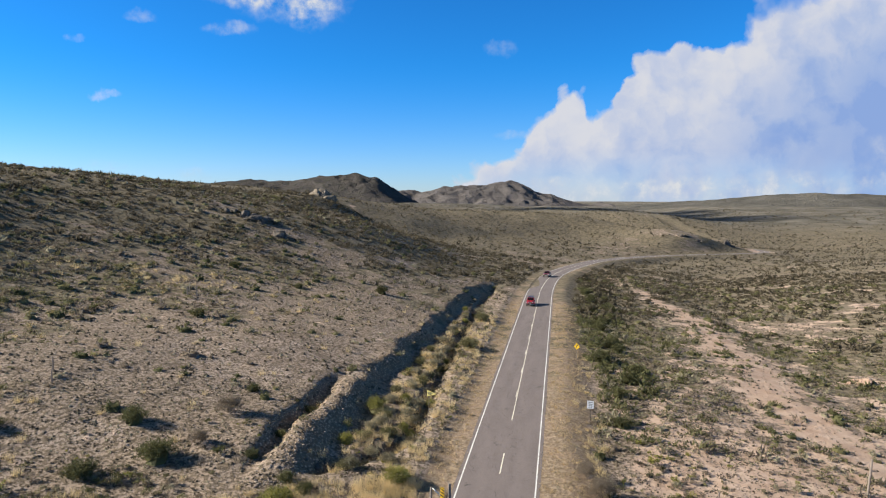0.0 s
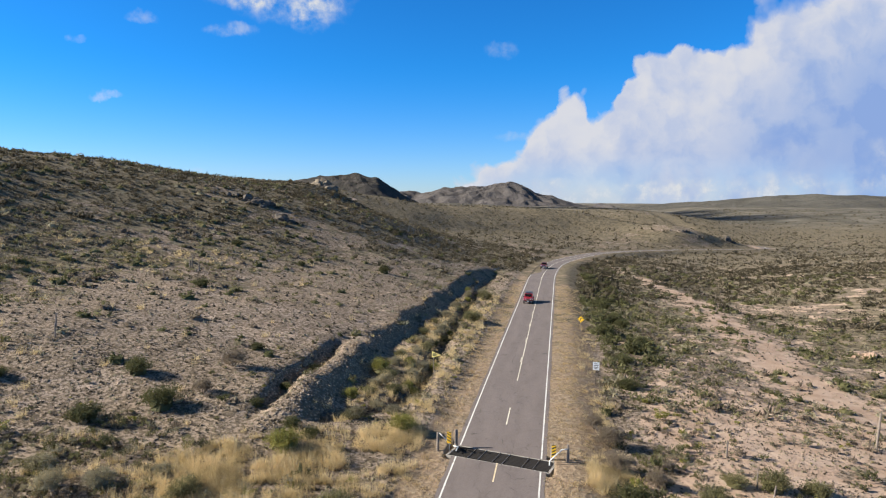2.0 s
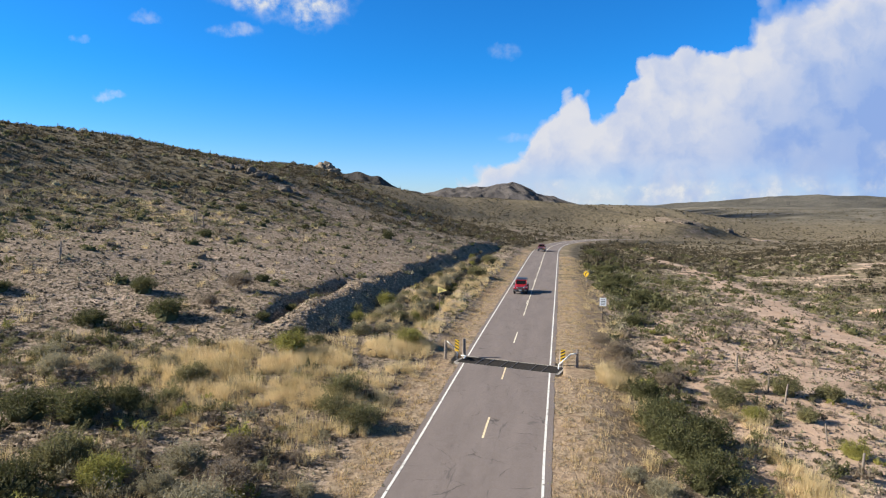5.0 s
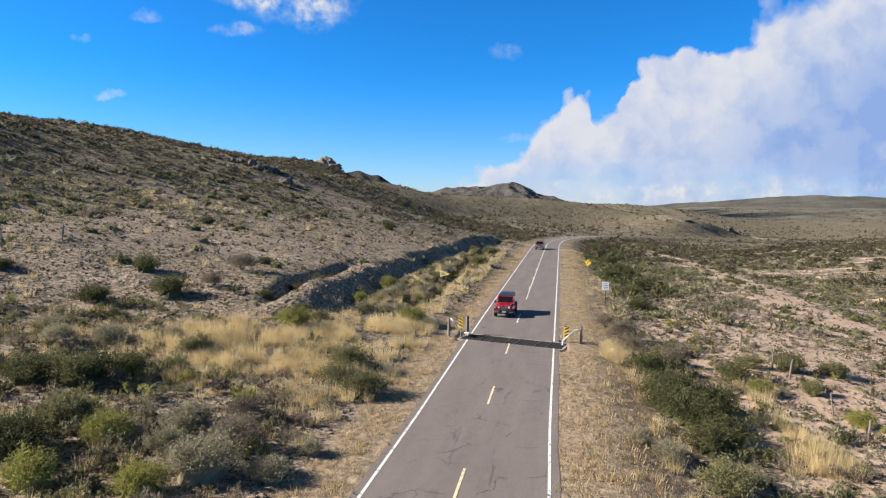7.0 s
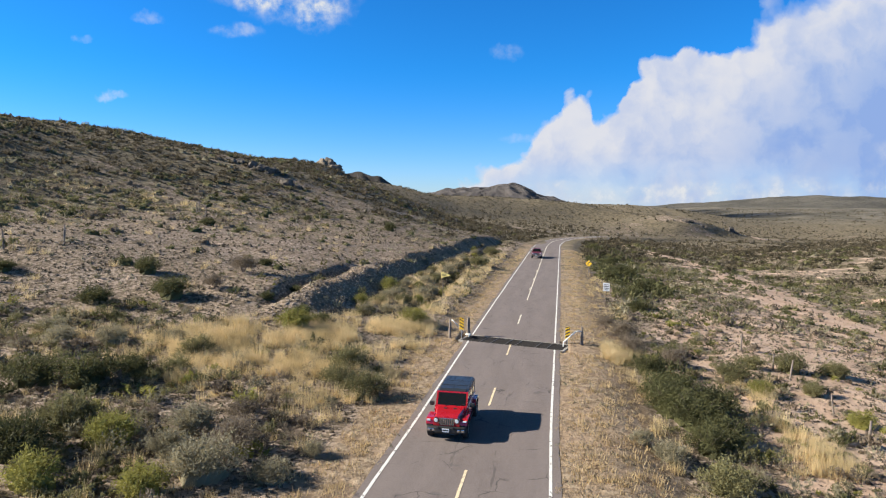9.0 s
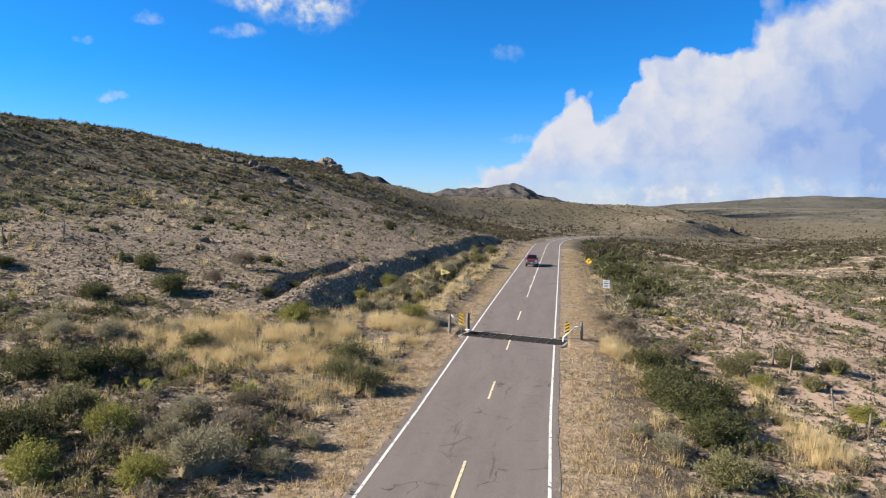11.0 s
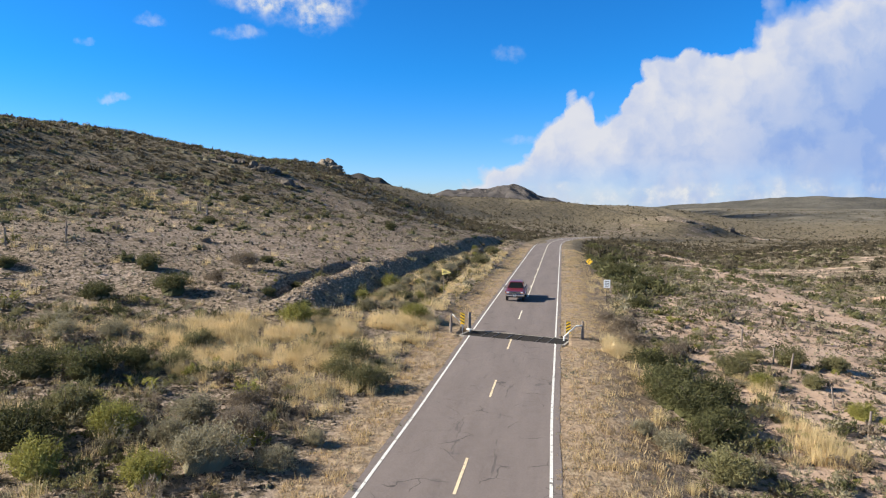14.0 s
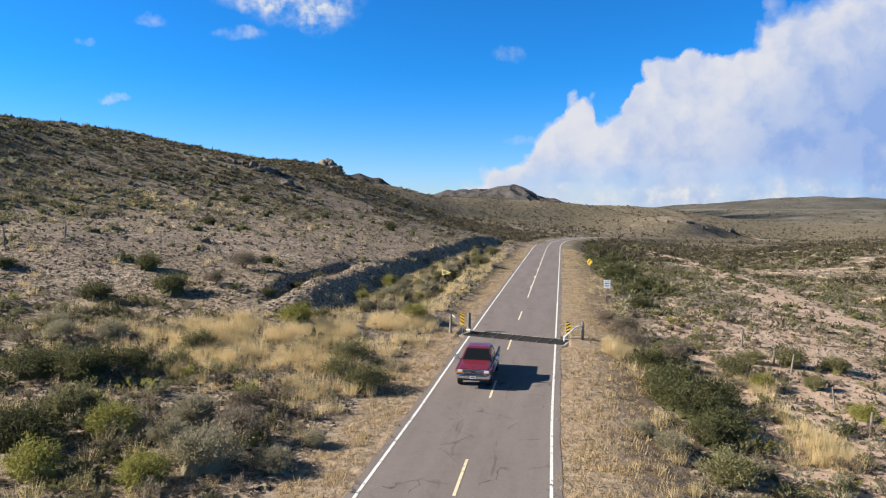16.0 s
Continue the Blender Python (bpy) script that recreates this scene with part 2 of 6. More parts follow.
M_ROCK = plain("grey_rock", (0.31, 0.245, 0.190), 0.9, 0, 0.3, 1.2, 0.8)
M_DARKROCK = plain("dark_ledge_rock", (0.125, 0.105, 0.088), 0.92, 0, 0.35, 0.9, 0.8)
M_STEM = plain("dry_wood_stem", (0.17, 0.13, 0.10), 0.9, 0, 0.3, 8)
L_DARK = leaf("dark_green_leaf", (0.054, 0.056, 0.024), (0.155, 0.152, 0.064))
L_SAGE = leaf("grey_sage_leaf", (0.180, 0.162, 0.108), (0.38, 0.338, 0.225))
L_OLIVE = leaf("olive_leaf", (0.095, 0.090, 0.044), (0.25, 0.230, 0.108))
L_LIME = leaf("yellow_green_leaf", (0.150, 0.148, 0.040), (0.36, 0.335, 0.095))
L_BROWN = leaf("brown_dry_twig", (0.140, 0.111, 0.082), (0.29, 0.235, 0.175))
L_CLUMP = leaf("low_dry_clump", (0.058, 0.048, 0.035), (0.150, 0.122, 0.090))
M_PINKBANK = plain("pink_eroded_bank", (0.38, 0.26, 0.19), 0.95, 0, 0.2, 1.5, 0.8)
M_CREST = plain("tan_crest_rock", (0.215, 0.175, 0.130), 0.92, 0, 0.35, 0.9, 0.8)
L_FAR = leaf("far_scrub_leaf", (0.052, 0.044, 0.028), (0.150, 0.126, 0.082), 0.8, 0.09)
L_FARBROWN = leaf("far_dry_scrub", (0.060, 0.050, 0.032), (0.165, 0.136, 0.088), 0.8, 0.09)
L_STRAW = leaf("straw_grass", (0.47, 0.37, 0.195), (0.86, 0.69, 0.42), 0.8, 0.5)
L_VERGE = leaf("mown_verge_grass", (0.31, 0.225, 0.120), (0.62, 0.475, 0.275), 0.85, 0.8)


# ---- terrain ----
def smooth(v, lo, hi):
    k = np.clip((np.asarray(v, float) - lo) / (hi - lo), 0, 1)
    return k * k * (3 - 2 * k)


def lattice(ix, iy, seed):
    h = (ix.astype(np.int64) * 374761393 + iy.astype(np.int64) * 668265263 + seed * 974711) & 0x7FFFFFFF
    h = ((h ^ (h >> 13)) * 1274126177) & 0x7FFFFFFF
    return ((h ^ (h >> 16)) & 0xFFFF) / 65535.0


def vnoise(x, y, size, seed=0, octaves=3):
    """Smooth noise in -1 to 1 with features of about that size."""
    x, y = np.asarray(x, float), np.asarray(y, float)
    out, amp, total = 0.0, 1.0, 0.0
    for o in range(octaves):
        u, v = x / size * 2**o + 17.3 * o, y / size * 2**o - 9.1 * o
        iu, iv = np.floor(u), np.floor(v)
        fu, fv = u - iu, v - iv
        fu, fv = fu * fu * (3 - 2 * fu), fv * fv * (3 - 2 * fv)
        a, b = lattice(iu, iv, seed + o), lattice(iu + 1, iv, seed + o)
        c, d = lattice(iu, iv + 1, seed + o), lattice(iu + 1, iv + 1, seed + o)
        out = out + amp * ((a * (1 - fu) + b * fu) * (1 - fv) + (c * (1 - fu) + d * fu) * fv)
        total += amp
        amp *= 0.5
    return out / total * 2 - 1


_RY = np.arange(-400.0, 900.0, 1.0)
_RX = np.interp(_RY, (-400, 150, 185, 213, 250, 284, 330, 370, 405, 440, 470, 500, 540, 700, 900),
                (0, 0, 1.5, 5, 13.5, 23, 42, 65, 94, 127, 152, 160, 150, 90, 40))
_K = np.hanning(41) / np.hanning(41).sum()
_RX = np.convolve(np.pad(_RX, 20, mode="edge"), _K, mode="valid")
_RZ = np.interp(_RY, (-400, -60, 20, 50, 90, 130, 170, 230, 284, 370, 470, 520, 900), (-2.0, -0.2, 0, -0.2, -0.5, -0.8, -1.6, -3.4, -5.4, -10, -15.5, -17, -22))
_RZ = np.convolve(np.pad(_RZ, 20, mode="edge"), _K, mode="valid")
_RS = np.gradient(_RX)


def road_x(y):
    return np.interp(y, _RY, _RX)


def road_z(y):
    return np.interp(y, _RY, _RZ)


def road_off(x, y):
    """How far a place lies to the right of the road's middle."""
    return (x - road_x(y)) / np.sqrt(1 + np.interp(y, _RY, _RS) ** 2)


def bank_x(y):
    """The lip of the gully's steep bank."""
    return np.interp(y, (0, 12, 24, 40, 60, 80, 110, 150), (-19.5, -19, -18.6, -19.2, -19.8, -18.6, -18, -16)) + 2.2 * vnoise(y * 1.0, y * 0 + 3, 8, 5, 3)


def ditch_x(y):
    """The middle of the narrow channel on the gully's floor."""
    return np.interp(y, (14, 18, 22, 27, 48, 84, 118, 160), (-18, -15.5, -12.5, -10.4, -11.2, -12.6, -13.6, -12.5)) + 0.5 * vnoise(y * 1.0, y * 0 + 8, 7, 6, 2)


def wash_u(y):
    """The middle of the sandy wash, as a distance from the road."""
    return np.interp(y, (-40, 30, 60, 104, 137, 171, 200, 225), (43, 41, 38, 38.5, 35, 30, 22, 14)) + 1.6 * vnoise(np.asarray(y) * 1.0, np.asarray(y) * 0 + 5, 22, 22, 2)


def gully(y):
    return smooth(y, 10, 20) * (1 - smooth(y, 135, 165))


GUARD_Y, GUARD_HALF = 13.3, 1.15


def height(x, y):
    x, y = np.asarray(x, float), np.asarray(y, float)
    u, zr = road_off(x, y), road_z(y)
    g = gully(y)
    # left: terrace and hill
    v = np.maximum(0, -u - 6)
    k = 0.2 + 0.8 * smooth(y, -28, 24)
    soft = lambda q, w: w * np.log1p(np.exp(np.clip(q / w, -30, 30)))
    far_k = 1 - 0.265 * smooth(y, 340, 540)
    rise = 0.128 * v + 0.255 * soft(v - 72, 6) - 0.322 * soft(v - 135, 9) - 0.133 * soft(v - 228, 20)
    left = far_k * k * rise * smooth(-u, 4.5, 9) + 10.0 * np.exp(-(((x + 78) / 38) ** 2) - ((y - 160) / 66) ** 2) + 2.2 * np.exp(-(((x + 128) / 26) ** 2) - ((y - 150) / 34) ** 2) + 3.0 * np.exp(-(((x + 58) / 20) ** 2) - ((y - 200) / 40) ** 2) + 8.0 * np.exp(-(((x + 95) / 22) ** 2) - ((y - 225) / 30) ** 2)
    # the gully beside the road: floor on the road side of the lip, terrace on the other
    lip = bank_x(y)
    wall = smooth(x + 0.6 * vnoise(x, y, 3.0, 16, 3), lip - 0.8, lip + 3.0)
    terrace = left + (1.2 - 0.5 * smooth(y, 60, 120)) * g * smooth(-x, 10, 19)
    floor_z = 0.35 * smooth(-u, 5, 8) - 0.25 * smooth(-u, 8, 11) + 0.075 * v * g - 1.15 * np.exp(-(((x - ditch_x(y)) / 0.95) ** 2)) + 0.10 * v * (1 - g)
    left = np.where(u < 0, (1 - wall) * terrace + wall * (g * floor_z + (1 - g) * terrace), 0)
    left = left - 1.2 * g * (1 - smooth(y, 34, 46)) * np.exp(-(((x - lip + 3.0) / 0.9) ** 2))
    # right: verge, slope to the wash, far side
    r = np.maximum(0, u - 5)
    drop = -1.1 * smooth(r, 1, 6) - 0.075 * np.clip(r - 6, 0, 36) - 0.9 * np.exp(-(((u - 52) / 12) ** 2)) + 0.10 * np.maximum(0, r - 62)
    drop = drop * (1 - 0.75 * smooth(y, 190, 400))
    drop = np.minimum(drop, 7 + 0 * drop)
    h = zr + np.where(u < 0, left, drop)
    h = h + 11.0 * np.exp(-(((x - 84) / 40) ** 2) - ((y - 456) / 36) ** 2) * smooth(-u, 6, 26)
    h = h - 2.6 * smooth(u, 5, 16) * smooth(y, 230, 330) * (1 - smooth(y, 470, 530)) * (1 - smooth(u, 60, 110))
    # farther plain and ridge
    far_l = 8.0 - 24 * smooth(x, 60, 300) + 6 * smooth(-x, 60, 200) - 0.012 * np.maximum(0, y - 700)
    far_r = np.interp(y, (450, 900, 1500, 2100), (-15, -3, 2, 6))
    far = np.where(y > 450, far_l * (1 - smooth(x, 120, 320)) + far_r * smooth(x, 120, 320), 0)
    h = h + (far - h) * smooth(y, 540, 690)
    h = np.where(y > 1400, h + (-18 - h) * smooth(y, 1400, 2100), h)
    # unevenness, none on the road itself
    off = smooth(np.abs(u), 4.2, 9)
    hill = smooth(-u, 30, 80)
    h = h + off * (0.16 * vnoise(x, y, 3.2, 11, 3) + 0.45 * vnoise(x, y, 17, 12, 2) * smooth(np.abs(u), 8, 24))
    h = h + hill * 1.6 * vnoise(x, y, 46, 13, 2) + 2.2 * smooth(y, 250, 420) * vnoise(x, y, 120, 14, 3) * off
    h = h + g * off * 0.75 * np.exp(-(((x - lip - 0.6) / 3.0) ** 2)) * 0.5 * vnoise(x, y, 2.2, 15, 3)
    # bed of the road and the pit of the cattle guard
    bed = 1 - smooth(np.abs(u), 3.4, 3.75)
    h = h - 0.14 * bed - 0.016 * (1 - smooth(np.abs(u), 4.2, 5.0))
    pit = (np.abs(x) < 4.4) & (np.abs(y - GUARD_Y + 0.26 * x) < 1.7)
    return np.where(pit, h - 0.75, h)


# ---- building helpers ----
def mesh_of(name, verts, faces, material, smooth_faces=False):
    """A mesh from arrays of places and of triangles or quads."""
    verts, faces = np.asarray(verts, np.float32), np.asarray(faces, np.int32)
    me = bpy.data.meshes.new(name)
    n, k = faces.shape
    me.vertices.add(len(verts))
    me.vertices.foreach_set("co", verts.ravel())
    me.loops.add(n * k)
    me.loops.foreach_set("vertex_index", faces.ravel())
    me.polygons.add(n)
    me.polygons.foreach_set("loop_start", np.arange(0, n * k, k, dtype=np.int32))
    me.update(calc_edges=True)
    me.validate()
    if smooth_faces:
        me.shade_smooth()
    else:
        me.shade_flat()
    me.materials.append(material)
    return me


def part(name, bm, material, parent=None, label="", smooth_faces=False):
    """Links a bmesh as one mesh object under a thing or a part."""
    me = bpy.data.meshes.new(name)
    bm.to_mesh(me)
    bm.free()
    me.materials.append(material)
    if smooth_faces:
        me.shade_smooth()
    ob = new(name, me)
    ob.parent = parent
    if label:
        ob["label"] = label
    return ob


def box(bm, lo, hi, bevel=0.0, m=None):
    made = bmesh.ops.create_cube(bm, size=1.0)["verts"]
    size, mid = [b - a for a, b in zip(lo, hi)], [(a + b) / 2 for a, b in zip(lo, hi)]
    bmesh.ops.transform(bm, matrix=Matrix.LocRotScale(mid, None, size), verts=made)
    if bevel:
        edges = {e for v in made for e in v.link_edges}
        out = bmesh.ops.bevel(bm, geom=list(edges), offset=bevel, segments=2, affect="EDGES", profile=0.6)
        made = list({v for f in out["faces"] for v in f.verts} | {v for v in made if v.is_valid})
    if m is not None:
        bmesh.ops.transform(bm, matrix=m, verts=made)
    return made


def tube(bm, a, b, r0, r1=None, sides=8):
    a, b = Vector(a), Vector(b)
    made = bmesh.ops.create_cone(bm, cap_ends=True, segments=sides, radius1=r0, radius2=r0 if r1 is None else r1, depth=(b - a).length)["verts"]
    bmesh.ops.transform(bm, matrix=Matrix.Translation((a + b) / 2) @ (b - a).to_track_quat("Z", "Y").to_matrix().to_4x4(), verts=made)
    return made


def slab(bm, outline, lo, hi, axis="x", bevel=0.0):
    """A flat outline drawn in the other two axes, pulled from lo to hi along an axis."""
    n = "xyz".index(axis)
    def at(p, k):
        q = list(p)
        q.insert(n, k)
        return q
    a = [bm.verts.new(at(p, lo)) for p in outline]
    b = [bm.verts.new(at(p, hi)) for p in outline]
    fs = [bm.faces.new(a), bm.faces.new(b[::-1])]
    for i in range(len(a)):
        j = (i + 1) % len(a)
        fs.append(bm.faces.new((a[j], a[i], b[i], b[j])))
    bmesh.ops.recalc_face_normals(bm, faces=fs)
    if bevel:
        bmesh.ops.bevel(bm, geom=list({e for f in fs for e in f.edges}), offset=bevel, segments=2, affect="EDGES", profile=0.6)


def empty(name, m, label, category, group=""):
    ob = new(name)
    ob.empty_display_size = 0.2
    ob.matrix_basis = m
    return tagged(ob, label, category, group)


# ---- ground ----
def steps(*runs):
    out = []
    for lo, hi, step in runs:
        out += list(np.arange(lo, hi, step))
    return np.array(out + [runs[-1][1]])


def bare_streak(x, y):
    """A pale strip of bare soil that runs down from the boulder on the crest."""
    return np.exp(-(((x + 107 - 0.545 * (307 - y)) / 3.5) ** 2)) * smooth(y, 195, 215) * (1 - smooth(y, 300, 320))


def scrub_cover(x, y):
    """How densely low scrub covers the land, 0 to 1."""
    u = road_off(x, y)
    right = smooth(u, 8, 14)
    c = 0.50 + 0.36 * vnoise(x, y, 42, 21, 3) + 0.34 * vnoise(x, y, 13, 25, 2) + 0.30 * vnoise(x, y, 5.5, 27, 2)
    c = c + 0.44 * smooth(-u, 44, 90) + 0.24 * smooth(y, 90, 220) * (1 - right) + 0.18 * smooth(y, 330, 520) - 0.8 * np.exp(-(((x - 148) / 11) ** 2) - ((y - 478) / 20) ** 2)
    c = c + right * (0.20 + 0.17 * smooth(y, 70, 190) + 0.36 * vnoise(x, y, 9, 26, 3)) + 0.55 * np.exp(-(((u - 16) / 8) ** 2)) * smooth(y, 20, 50) * (1 - smooth(y, 180, 260))
    c = c - 0.42 * np.exp(-(((u - wash_u(y)) / 4.6) ** 2)) * (1 - smooth(y, 200, 250))
    c = c - 0.38 * np.exp(-(((x - 84) / 28) ** 2) - ((y - 440) / 22) ** 2)
    c = c - 0.34 * np.exp(-(((x + 38) / 18) ** 2) - ((y - 36) / 28) ** 2) - 0.7 * bare_streak(x, y)
    return np.clip(c, 0, 1)


def wash(x, y):
    u = road_off(x, y)
    c = u - wash_u(y)
    wide = 3.9 + 2.4 * vnoise(x, y, 9, 28, 3) - 1.4 * smooth(y, 110, 200)
    return 0.85 * np.exp(-((c / wide) ** 2)) * (1 - smooth(y, 195, 240)) + 0.35 * smooth(u, 12, 16) * (1 - smooth(u, 34, 40)) * (1 - smooth(y, 25, 55))


def verge(x, y):
    u = road_off(x, y)
    right = smooth(u, 3.2, 4.0) * (1 - smooth(u, 8.0 + vnoise(x, y, 4, 23, 2), 10.0))
    left = smooth(-u, 3.2, 4.0) * (1 - smooth(-u, 5.9 + vnoise(x, y, 4, 24, 2), 7.4))
    return np.maximum(right, left) * (1 - smooth(y, 300, 420))


def ground():
    xs = steps((-4200, -1200, 150), (-1200, -420, 30), (-420, -150, 6), (-150, -48, 2.0), (-48, -26, 0.7), (-26, -12, 0.5), (-12, -5, 0.7), (-5, 5, 0.25), (5, 48, 0.7), (48, 130, 1.8), (130, 420, 6), (420, 1200, 30), (1200, 4200, 150))
    ys = steps((-420, -60, 12), (-60, -24, 2), (-24, 70, 0.7), (70, 110, 1.0), (110, 190, 1.6), (190, 360, 2.8), (360, 720, 5), (720, 1500, 20), (1500, 4700, 100))
    X, Y = np.meshgrid(xs, ys)
    Z = height(X, Y)
    nx, ny = len(xs), len(ys)
    i = np.arange(nx * ny).reshape(ny, nx)
    quads = np.stack([i[:-1, :-1], i[:-1, 1:], i[1:, 1:], i[1:, :-1]], -1).reshape(-1, 4)
    me = mesh_of("ground", np.stack([X, Y, Z], -1).reshape(-1, 3), quads, M_GROUND, True)
    slope = np.hypot(np.gradient(Z, ys, axis=0), np.gradient(Z, xs, axis=1))
    near = smooth(X, -30, -24) * smooth(-X, 8, 12)
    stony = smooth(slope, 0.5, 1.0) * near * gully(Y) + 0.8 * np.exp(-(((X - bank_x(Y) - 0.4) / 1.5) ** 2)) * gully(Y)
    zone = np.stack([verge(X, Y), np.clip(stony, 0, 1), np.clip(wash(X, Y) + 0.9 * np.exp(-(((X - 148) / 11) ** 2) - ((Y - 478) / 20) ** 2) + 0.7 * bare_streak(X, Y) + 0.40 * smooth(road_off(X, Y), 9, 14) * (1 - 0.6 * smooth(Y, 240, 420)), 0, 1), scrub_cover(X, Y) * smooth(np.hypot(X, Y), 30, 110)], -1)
    layer = me.color_attributes.new("zone", "FLOAT_COLOR", "POINT")
    layer.data.foreach_set("color", zone.astype(np.float32).ravel())
    tagged(new("ground", me), "dry stony desert ground with pale sand and scrub", "ground", kind="structure")


ground()


# ---- road ----
def strip(name, lo, hi, left, right, lift, material, parent, step=2.0, thick=0.03, ragged=0.0, label=""):
    """A band that follows the road between two distances from its middle."""
    y = np.append(np.arange(lo, hi, step), hi)
    turn = np.sqrt(1 + np.interp(y, _RY, _RS) ** 2)
    wob = [ragged * vnoise(y, y * 0 + s, 1.6, 31, 3) for s in (0, 9)]
    skew = -0.26 * np.clip(1 - (np.abs(y - GUARD_Y) - GUARD_HALF - 0.3) / 5, 0, 1)
    rings = []
    for edge, w, dz in ((left, wob[0], -thick), (left, wob[0], 0), (right, wob[1], 0), (right, wob[1], -thick)):
        edge = edge * (1 + 0.045 * smooth(-y, 4, 20))
        rings.append(np.stack([road_x(y) + (edge + w) * turn, y + skew * edge, road_z(y) + lift + dz], -1))
    v = np.stack(rings, 1).reshape(-1, 3)
    a = np.arange(len(y) - 1)[:, None] * 4
    f = np.concatenate([np.stack([a[:, 0] + k, a[:, 0] + k + 1, a[:, 0] + k + 5, a[:, 0] + k + 4], -1) for k in range(3)])
    n = 4 * (len(y) - 1)
    f = np.concatenate([f, [[0, 3, 2, 1], [n, n + 1, n + 2, n + 3]]])
    ob = new(name, mesh_of(name, v, f[:, ::-1], material))
    ob.parent = parent
    if label:
        ob["label"] = label
    return ob


road = tagged(strip("road", GUARD_Y + GUARD_HALF + 0.1, 620, -3.85, 3.85, 0.0, M_ASPHALT, None, 1.0, 0.25, 0.10), "worn grey two-lane asphalt road bending out of sight", "road", kind="structure")
strip("road_section", -330, GUARD_Y - GUARD_HALF - 0.1, -3.85, 3.85, 0.0, M_ASPHALT, road, 1.0, 0.25, 0.10, "worn grey asphalt in front of the cattle guard")
LIFT = 0.009
for side in (-1, 1):
    for lo, hi in ((-330, GUARD_Y - GUARD_HALF - 0.12), (GUARD_Y + GUARD_HALF + 0.12, 600)):
        strip("edge_line", lo, hi, side * 3.45 - 0.065, side * 3.45 + 0.065, LIFT, M_WHITE_LINE, road, 2.0, 0.006, 0.01, "worn white edge line")
for k in range(-24, 2):
    strip("centre_dash", 12.19 * k - 3.55 - 0.3 * (k < 0), 12.19 * k - 0.3 * (k < 0), -0.06, 0.06, LIFT, M_YELLOW_LINE, road, 1.0, 0.006)
for k in range(4, 24):
    strip("centre_dash", 12.19 * k - 3.05, 12.19 * k, -0.13, -0.04, LIFT, M_PALE_LINE, road, 1.0, 0.006)
strip("centre_line", 36.6, 600, 0.0, 0.11, LIFT, M_PALE_LINE, road, 2.0, 0.006, 0.01, "solid yellow no-passing line")
strip("centre_dash", 21.3, 26.4, -0.06, 0.06, LIFT, M_PALE_LINE, road, 1.0, 0.006)


# ---- far mountains ----
def mountain(name, label, middle, turn, ridge, deep, base, material, step, seed, rough):
    """A massif whose crest follows a line of (across, height), falling off to both sides."""
    across, tops = zip(*ridge)
    xs = np.arange(across[0], across[-1] + step, step)
    ys = np.arange(-deep, deep + step, step)
    X, Y = np.meshgrid(xs, ys)
    crest = np.interp(X + 0.12 * deep * vnoise(X, Y, deep * 0.5, seed, 2), across, tops)
    fall = np.clip(1 - np.abs(Y / deep) ** 1.25, 0, 1) ** 0.9
    ribs = 1 - np.abs(0.6 * vnoise(X, Y, deep * 0.42, seed + 3, 4) + 0.55 * vnoise(X, Y, deep * 0.13, seed + 5, 3))
    Z = (crest - base) * fall * (1 - rough * (1 - ribs) * (0.25 + np.abs(Y / deep))) + rough * 9 * vnoise(X, Y, deep * 0.09, seed + 6, 3) * fall
    nx, ny = len(xs), len(ys)
    i = np.arange(nx * ny).reshape(ny, nx)
    quads = np.stack([i[:-1, :-1], i[:-1, 1:], i[1:, 1:], i[1:, :-1]], -1).reshape(-1, 4)
    ob = new(name, mesh_of(name, np.stack([X, Y, Z - 14], -1).reshape(-1, 3), quads, material, True))
    ob.matrix_basis = pose(middle[0], middle[1], base, 0, 0, turn)
    return tagged(ob, label, "mountain", kind="structure")


mountain("mesa", "flat-topped mesa behind the hillside, darkened as under cloud shade", (-478, 1500), 17, ((-520, 0), (-440, 50), (-330, 70), (-270, 74), (-150, 74), (-95, 82), (0, 93), (50, 84), (85, 56), (115, 34), (155, 14), (260, 0)), 260, 6, M_MESA, 7, 41, 0.5)
mountain("mountain", "bare brown rocky mountain on the horizon", (-228, 2600), 4, ((-520, -20), (-440, 54), (-395, 63), (-330, 50), (-250, 73), (-130, 83), (-70, 90), (0, 98), (60, 82), (120, 54), (190, 40), (290, 8), (360, 0), (400, 14), (450, -6), (560, -25)), 420, -28, M_PEAK, 8, 52, 0.85)
mountain("far_hill", "long low scrub-covered hill on the horizon", (625, 1860), -18, ((-900, -16), (-640, -2), (-470, 6), (-340, 14), (-170, 30), (-30, 44), (60, 48), (180, 41), (240, 28), (330, 18), (600, 20), (1000, -16)), 420, -22, M_FARHILL, 11, 63, 0.3)


# ---- clouds ----
CLOUD_D = 4300.0


